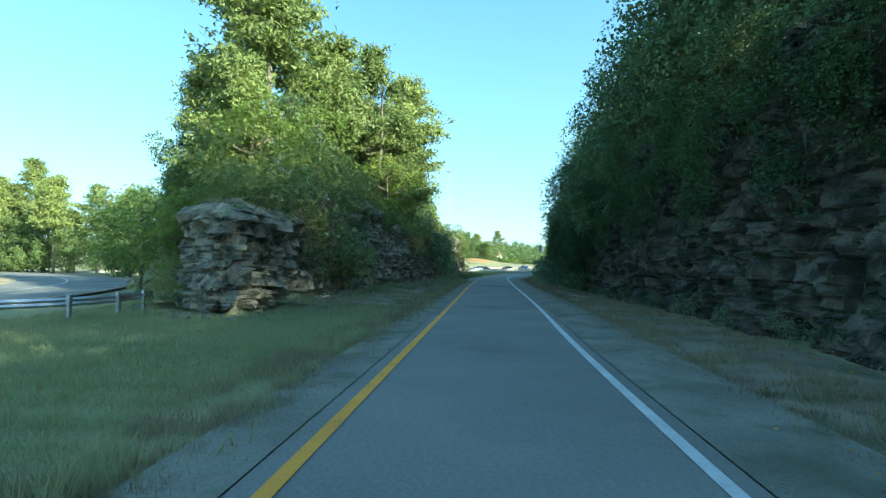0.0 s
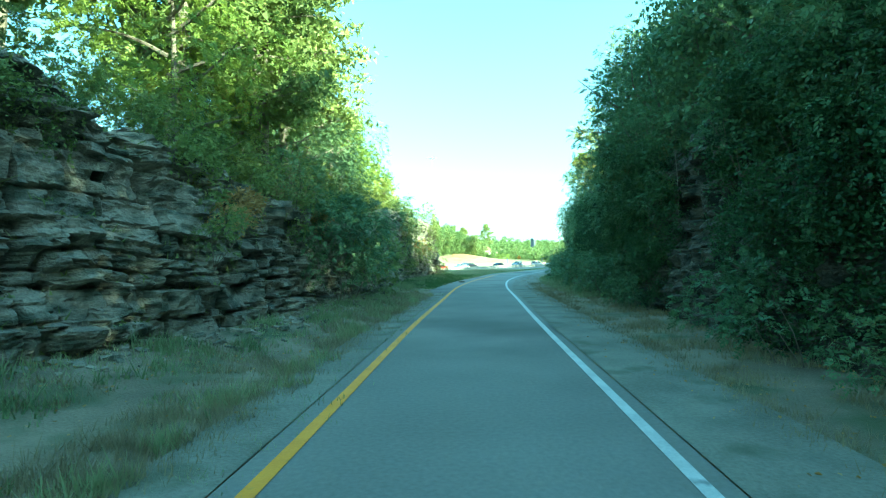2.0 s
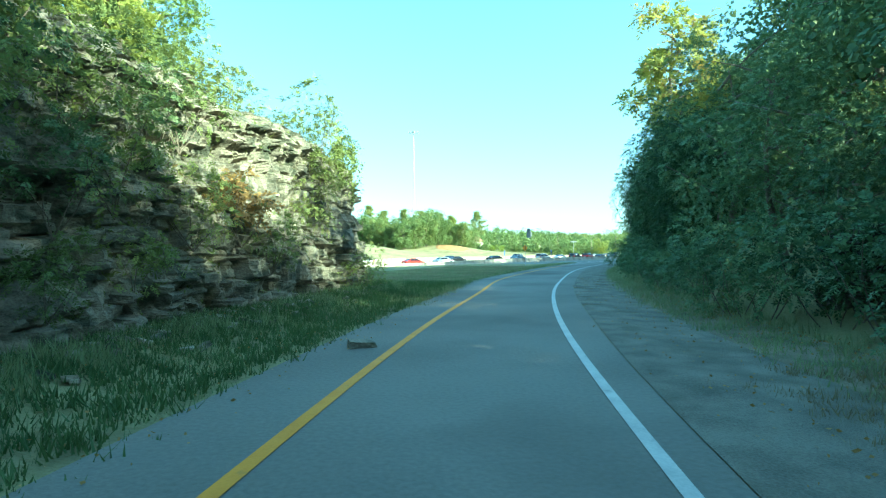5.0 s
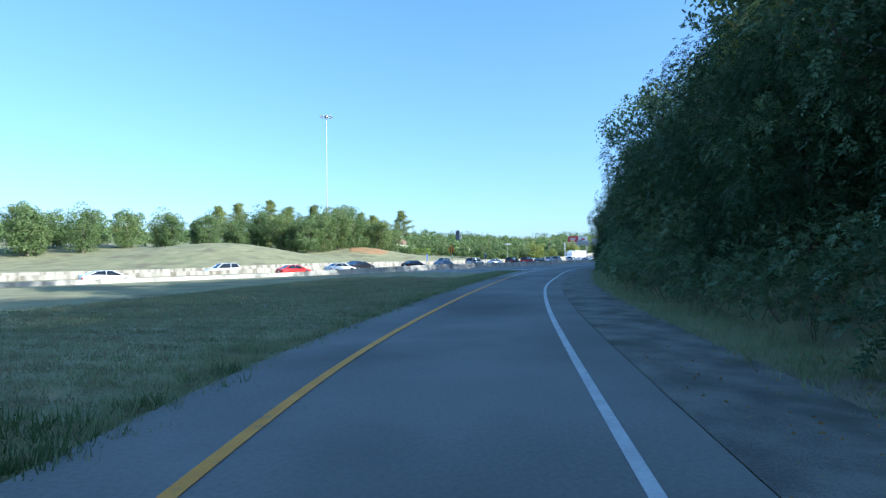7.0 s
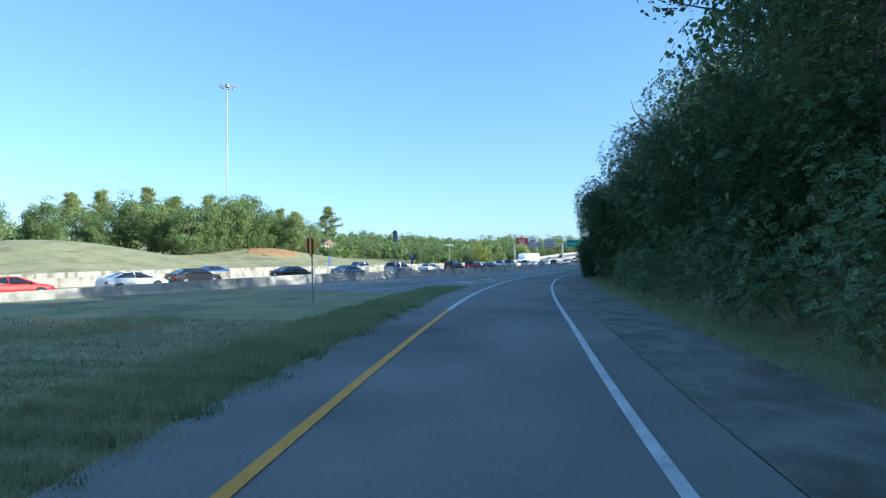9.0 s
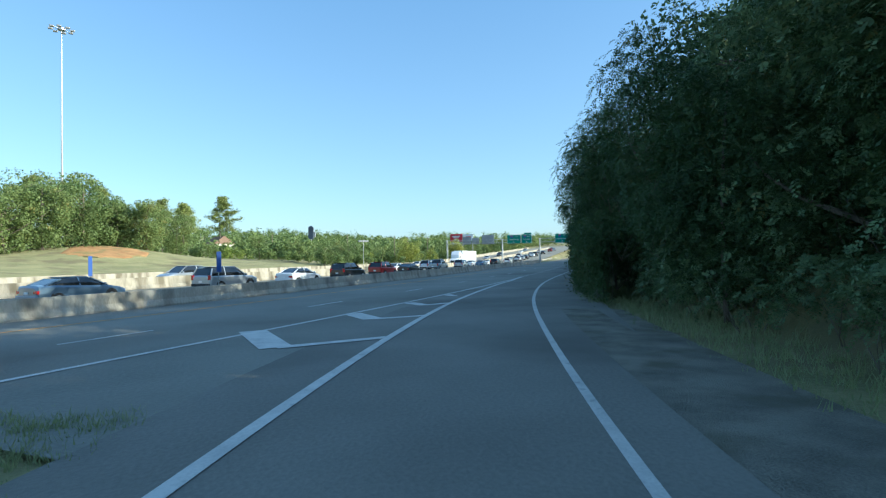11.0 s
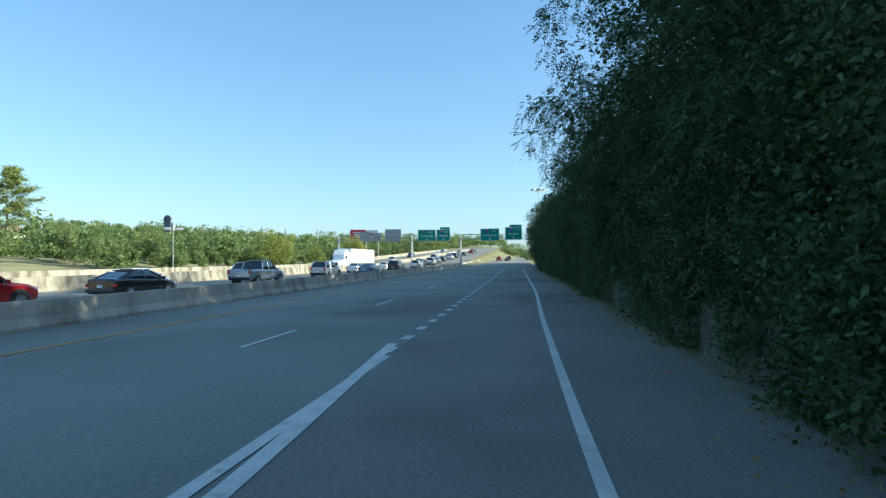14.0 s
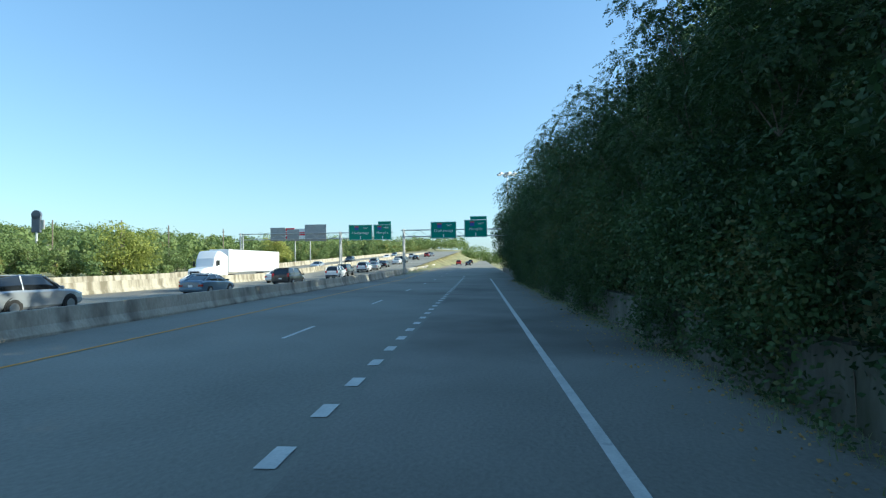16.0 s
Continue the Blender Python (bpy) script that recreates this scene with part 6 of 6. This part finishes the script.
def semi_truck(at):
    ob = thing("semi_truck", "white articulated lorry with a plain box trailer", "lorry", at, "queue of vehicles")
    white = PAINTS["white"]
    part("trailer", box(bmesh.new(), (16.0, 2.55, 2.85), (-10.4, 0, 2.65), 0.04), white, ob, "long plain white box trailer")
    part("trailer_rail", box(bmesh.new(), (16.02, 2.58, 0.12), (-10.4, 0, 1.24), 0.02), STEEL, ob)
    bm = loft(bmesh.new(), [hull(x, w, zl, zt, 0.03) for x, w, zl, zt in ((-2.3, 1.2, 0.55, 3.3), (-0.6, 1.22, 0.5, 3.85), (0.1, 1.2, 0.5, 3.75), (0.75, 1.15, 0.5, 2.9), (1.0, 1.1, 0.5, 1.95), (2.7, 0.98, 0.5, 1.72), (3.1, 0.8, 0.5, 1.4))])
    bmesh.ops.recalc_face_normals(bm, faces=bm.faces[:])
    part("tractor_cab", bm, white, ob)
    part("windscreen", box(bmesh.new(), (0.10, 2.0, 0.75), (0.78, 0, 2.52), 0.02, Matrix.Rotation(radians(-18), 4, "Y")), GLASS, ob)
    for sgn in (1, -1):
        part("side_window", box(bmesh.new(), (0.75, 0.06, 0.62), (0.05, sgn * 1.185, 2.4), 0.02), GLASS, ob)
        part("mirror", box(bmesh.new(), (0.1, 0.18, 0.6), (0.75, sgn * 1.4, 2.3), 0.02), TRIM, ob)
        part("fuel_tank", rod(bmesh.new(), (-1.9, sgn * 0.95, 0.75), (-0.6, sgn * 0.95, 0.75), 0.32, 0.32, 14), STEEL, ob)
        part("headlight", box(bmesh.new(), (0.2, 0.4, 0.24), (2.85, sgn * 0.72, 0.95), 0.03), HEAD, ob)
        for x in (2.1, -2.6, -3.9, -15.9, -17.2):
            tyre = part("wheel", rod(bmesh.new(), (x, sgn * 0.78, 0.5), (x, sgn * 1.26, 0.5), 0.5, 0.5, 18), RUBBER, ob)
            part("rim", rod(bmesh.new(), (x, sgn * 1.0, 0.5), (x, sgn * 1.275, 0.5), 0.28, 0.26, 12), RIM, tyre)
    part("grille", box(bmesh.new(), (0.08, 1.1, 0.8), (3.08, 0, 1.05), 0.02), TRIM, ob)
    return ob


semi_truck(on_way(94.0, 26.5, back=True))

# signs and poles


def words(text, size, at, material, parent, name="lettering"):
    c = bpy.data.curves.new(name, "FONT")
    c.body, c.size, c.align_x, c.align_y, c.extrude = text, size, "CENTER", "CENTER", 0.01
    tmp = bpy.data.objects.new(name, c)
    me = bpy.data.meshes.new_from_object(tmp)
    bpy.data.objects.remove(tmp)
    me.materials.clear()
    me.materials.append(material)
    return part(name, me, material, parent, at=at)


def guide_sign(parent, y, z, wide, tall, line, compass, tab=False):
    """A green guide sign in the gantry's frame, which looks along -x; y across the road to the left."""
    face = pose(0, 0, 0, 90, 0, -90)
    board = part("sign_panel", box(bmesh.new(), (0.08, wide, tall), (-0.35, y, z), 0.02), SIGN_GREEN, parent, "green guide sign with white lettering")
    for dy, dz, w, h in ((0, tall / 2 - 0.07, wide - 0.1, 0.05), (0, -tall / 2 + 0.07, wide - 0.1, 0.05), (wide / 2 - 0.07, 0, 0.05, tall - 0.1), (-wide / 2 + 0.07, 0, 0.05, tall - 0.1)):
        part("border", box(bmesh.new(), (0.02, w, h), (-0.402, y + dy, z + dz)), SIGN_WHITE, board)
    if line:
        words(line, 0.62, pose(-0.41, y, z - 0.10) @ face, SIGN_WHITE, board)
    words(compass, 0.40, pose(-0.41, y - wide * 0.22, z + tall * 0.28) @ face, SIGN_WHITE, board)
    shield = part("route_shield", box(bmesh.new(), (0.02, 0.75, 0.72), (-0.402, y + wide * 0.16, z + tall * 0.27), 0.008), SIGN_BLUE, board, "blue route shield")
    part("shield_band", box(bmesh.new(), (0.012, 0.75, 0.2), (-0.416, y + wide * 0.16, z + tall * 0.27 + 0.27)), SIGN_RED, shield)
    part("arrow", box(bmesh.new(), (0.02, 0.16, 0.5), (-0.402, y, z - tall * 0.34)), SIGN_WHITE, board)
    if tab:
        part("exit_tab", box(bmesh.new(), (0.08, wide * 0.72, 0.55), (-0.35, y - wide * 0.12, z + tall / 2 + 0.3), 0.02), SIGN_GREEN, parent, "small green tab above the sign")


def gantry(name, label, at, lo, hi, height, posts):
    ob = thing(name, label, "sign gantry", at)
    for z in (height, height + 1.1):
        for x in (-0.2, 0.6):
            part("chord", rod(bmesh.new(), (x, lo, z), (x, hi, z), 0.07, 0.07, 8), STEEL, ob)
    n = int((hi - lo) / 1.5)
    for i in range(n):
        a, b = lo + (hi - lo) * i / n, lo + (hi - lo) * (i + 1) / n
        z0, z1 = (height, height + 1.1) if i % 2 else (height + 1.1, height)
        part("brace", rod(bmesh.new(), (-0.2, a, z0), (-0.2, b, z1), 0.035, 0.035, 6), STEEL, ob)
    for y in posts:
        for x in (-0.3, 0.7):
            part("post", rod(bmesh.new(), (x, y, -0.4), (x, y, height + 1.3), 0.17, 0.13, 12), STEEL, ob)
    return ob


g1 = gantry("sign_gantry", "steel truss gantry with green guide signs and grey sign backs", on_way(131, 0.0), 10.5, 40.4, 6.0, (20.6, 40.0))
guide_sign(g1, 16.6, 7.1, 4.5, 2.9, "Chattanooga", "EAST")
guide_sign(g1, 12.4, 7.1, 3.4, 2.9, "Memphis", "WEST", True)
for y, w, h, z in ((33.0, 3.0, 2.6, 7.0), (30.0, 2.4, 2.2, 6.8), (25.6, 4.2, 3.2, 7.2)):
    part("sign_back", box(bmesh.new(), (0.08, w, h), (0.75, y, z), 0.02), SIGN_GREY, g1, "plain grey back of a sign")
g2 = gantry("sign_gantry", "steel truss gantry with green guide signs over the lanes", on_way(121, 0.0, drop_at), -14, 7.4, 6.4, (7.0, -13.6))
guide_sign(g2, 0.2, 7.4, 4.3, 2.8, "Chattanooga", "EAST")
guide_sign(g2, -5.2, 7.6, 3.8, 2.9, "Memphis", "WEST", True)


def pole_lamp(name, label, x, y, base, height, r, arms):
    ob = thing(name, label, "light mast", pose(x, y, base))
    part("mast", rod(bmesh.new(), (0, 0, -1), (0, 0, height), r, r * 0.4, 14), STEEL, ob)
    part("ring", rod(bmesh.new(), (0, 0, height - 0.3), (0, 0, height + 0.2), r * 3, r * 3, 16), STEEL, ob)
    for i in range(arms):
        a = i * 6.2832 / arms
        d = Vector((math.cos(a), math.sin(a), 0))
        part("arm", rod(bmesh.new(), d * r, d * r * 7 + Vector((0, 0, 0)), 0.06, 0.05, 6), STEEL, ob, at=Matrix.Translation((0, 0, height)))
        part("lamp_head", box(bmesh.new(), (0.9, 0.6, 0.4), (*(d * r * 8)[:2], height - 0.1), 0.08, None), SIGN_GREY, ob)
    return ob


pole_lamp("high_mast_light", "very tall slender steel mast with a ring of floodlights", 8.5, 304.0, 5.0, 52.5, 0.27, 8)
pole_lamp("high_mast_light", "tall slender steel mast with a ring of floodlights", 163.0, 296.0, 4.0, 17.0, 0.22, 6)
pole_lamp("street_light", "slim steel pole with twin flat lamps by the far barrier", 72.0, 273.0, 0.0, 6.4, 0.09, 2)


def panel_on_pole(name, label, category, at, wide, tall, low, material, r=0.05, diamond=False, mark=None):
    ob = thing(name, label, category, at)
    part("post", rod(bmesh.new(), (0, 0, 0), (0, 0, low + tall), r, r, 8), STEEL, ob)
    turn = Matrix.Rotation(radians(45), 4, "X") if diamond else None
    board = part("panel", box(bmesh.new(), (0.04, wide, tall), (-0.08, 0, low + tall / 2), 0.01, turn), material, ob)
    if mark:
        for dy in (-0.16, 0.16):
            part("symbol", box(bmesh.new(), (0.02, 0.12, 0.8), (-0.115, dy, low + tall / 2)), mark, board)
    return ob


for s, off, level, tall, low in ((-16.5, 7.9, drop_at, 1.15, 0.75), (-12.5, 24.0, hill_at, 1.5, 0.4)):
    panel_on_pole("barrier_sign", "narrow blue sign on a thin post on the concrete barrier", "sign", on_way(s, off, level) @ Matrix.Translation((0, 0, 0.8)) @ pose(0, 0, 0, 0, 0, 62), 0.26, tall, low, SIGN_BLUE, 0.03)
panel_on_pole("warning_sign", "orange diamond warning sign with black arrows on a slim post", "road sign", on_way(-48.5, -7.6, drop_at), 0.80, 0.80, 2.65, SIGN_ORANGE, 0.04, True, TRIM)

# billboard: a lit panel pair on a steel frame
bb = thing("billboard", "roadside billboard with a red panel and a white panel", "billboard", pose(142, 362, 2.0, 0, 0, 48))
for y in (-4.5, 0, 4.5):
    part("post", rod(bmesh.new(), (0.4, y, -1), (0.4, y, 10.5), 0.16, 0.14, 10), STEEL, bb)
part("panel", box(bmesh.new(), (0.25, 5.6, 3.4), (0, 2.9, 9.0), 0.03), SIGN_RED, bb, "red panel with faint white bars")
part("panel", box(bmesh.new(), (0.25, 4.6, 3.0), (0, -2.5, 9.0), 0.03), SIGN_WHITE, bb, "white panel with a red shape")
for k in range(3):
    part("text_bar", box(bmesh.new(), (0.03, 3.8 - k, 0.3), (-0.14, 3.0, 9.7 - 0.6 * k)), SIGN_WHITE, bb)
part("text_bar", box(bmesh.new(), (0.03, 2.2, 1.0), (-0.14, -2.6, 9.0)), SIGN_RED, bb)
part("catwalk", box(bmesh.new(), (0.8, 11.2, 0.12), (-0.3, 0.2, 7.1), 0.02), STEEL, bb)

# tall oval pylon sign
ov = thing("pylon_sign", "tall dark blue rounded pylon sign on a post", "sign", pose(82.7, 401, 8.3, 0, 0, 55))
bm = bmesh.new()
box(bm, (0.7, 2.6, 5.0), (0, 0, 6.0), 0.2)
bmesh.ops.create_cone(bm, cap_ends=True, segments=24, radius1=1.3, radius2=1.3, depth=0.7, matrix=Matrix.Translation((0, 0, 8.5)) @ Matrix.Rotation(radians(90), 4, "Y"))
part("panel", bm, DARK_BLUE, ov)
part("side_panel", box(bmesh.new(), (0.5, 0.9, 2.6), (0, -1.7, 5.8), 0.05), SIGN_GREY, ov)
part("post", rod(bmesh.new(), (0, 0, -9), (0, 0, 4), 0.3, 0.3, 12), STEEL, ov)

# house with a pale gable in the trees
hs = thing("house", "small house with a pale gable among the trees", "house", pose(43, 366, 4.6, 0, 0, 20))
part("wall", box(bmesh.new(), (7, 9, 4.2), (0, 0, 2.1), 0.02), surface("cream_render", (0.6, 0.55, 0.45), (0.72, 0.68, 0.58), 1.0, 0.9, 0.1), hs)
bm = bmesh.new()
vv = [bm.verts.new(p) for p in ((-3.9, -4.9, 4.1), (3.9, -4.9, 4.1), (0, -4.9, 7.0), (-3.9, 4.9, 4.1), (3.9, 4.9, 4.1), (0, 4.9, 7.0))]
for q in ((0, 1, 2), (3, 5, 4), (0, 2, 5, 3), (1, 4, 5, 2), (0, 3, 4, 1)):
    bm.faces.new([vv[i] for i in q])
bmesh.ops.recalc_face_normals(bm, faces=bm.faces[:])
part("roof", bm, surface("brown_shingles", (0.16, 0.10, 0.07), (0.26, 0.17, 0.12), 2.0, 0.9, 0.3), hs)

# utility poles in the far trees
for x, y, h in ((95, 318, 9), (104, 330, 9), (118, 345, 9), (58, 330, 9), (86, 345, 10)):
    up = thing("utility_pole", "grey wooden utility pole among far trees", "utility pole", pose(x, y, float(ground_height(np.array([[x, y]]))[0])), "utility poles")
    part("post", rod(bmesh.new(), (0, 0, -0.5), (0, 0, h), 0.15, 0.10, 10), WOOD_POLE, up)
    part("crossarm", box(bmesh.new(), (0.1, 1.8, 0.12), (0, 0, h - 0.7), 0.02), WOOD_POLE, up)

# guard rail beside the side road
gr = thing("guard_rail", "galvanised steel guard rail on short posts", "guard rail", kind="structure")
gline = spline([(-26, 9), (-19.5, 12.6), (-14.3, 17.0), (-13.1, 18.5), (-12.6, 20.5), (-12.8, 23.5)], 0.5)
v, f = ribbon(gline, [0, 0.05, 0.0, 0.05, 0.0, -0.03], [0.42, 0.50, 0.58, 0.66, 0.74, 0.74], True)
part("rail", mesh_of("rail", v, f, STEEL), STEEL, gr)
for i in range(2, len(gline), 4):
    part("post", box(bmesh.new(), (0.12, 0.16, 0.95), (gline[i][0] + 0.1, gline[i][1], 0.36), 0.01), STEEL, gr)
    part("spacer", box(bmesh.new(), (0.14, 0.14, 0.30), (gline[i][0] + 0.06, gline[i][1], 0.60), 0.01), STEEL, gr)

# fallen branches on the rock
for a, b, c in (((-7.9, 20.4, 3.4), (-6.9, 20.6, 4.6), 1), ((-8.6, 19.5, 2.9), (-7.4, 19.7, 3.5), 2)):
    bm = bmesh.new()
    limb_mesh(bm, a, b, 0.035, 0.015, 0.12, 6, 4, c)
    tagged(part("dead_branch", bm, BARK, None), "pale dead branch hanging on the rock", "branch")

# a stone on the ramp's edge
st = new("loose_stone", STONES[2])
st.matrix_basis = pose(7.3, 81.7, 0.06, 3, 4, 20) @ Matrix.Diagonal((0.55, 0.35, 0.16, 1))
tagged(st, "flat grey stone lying at the edge of the ramp", "stone")


# the models have been copied into place: remove the originals
for group in MODELS.values():
    for ob in group:
        for o in (*ob.children_recursive, ob):
            bpy.data.objects.remove(o)
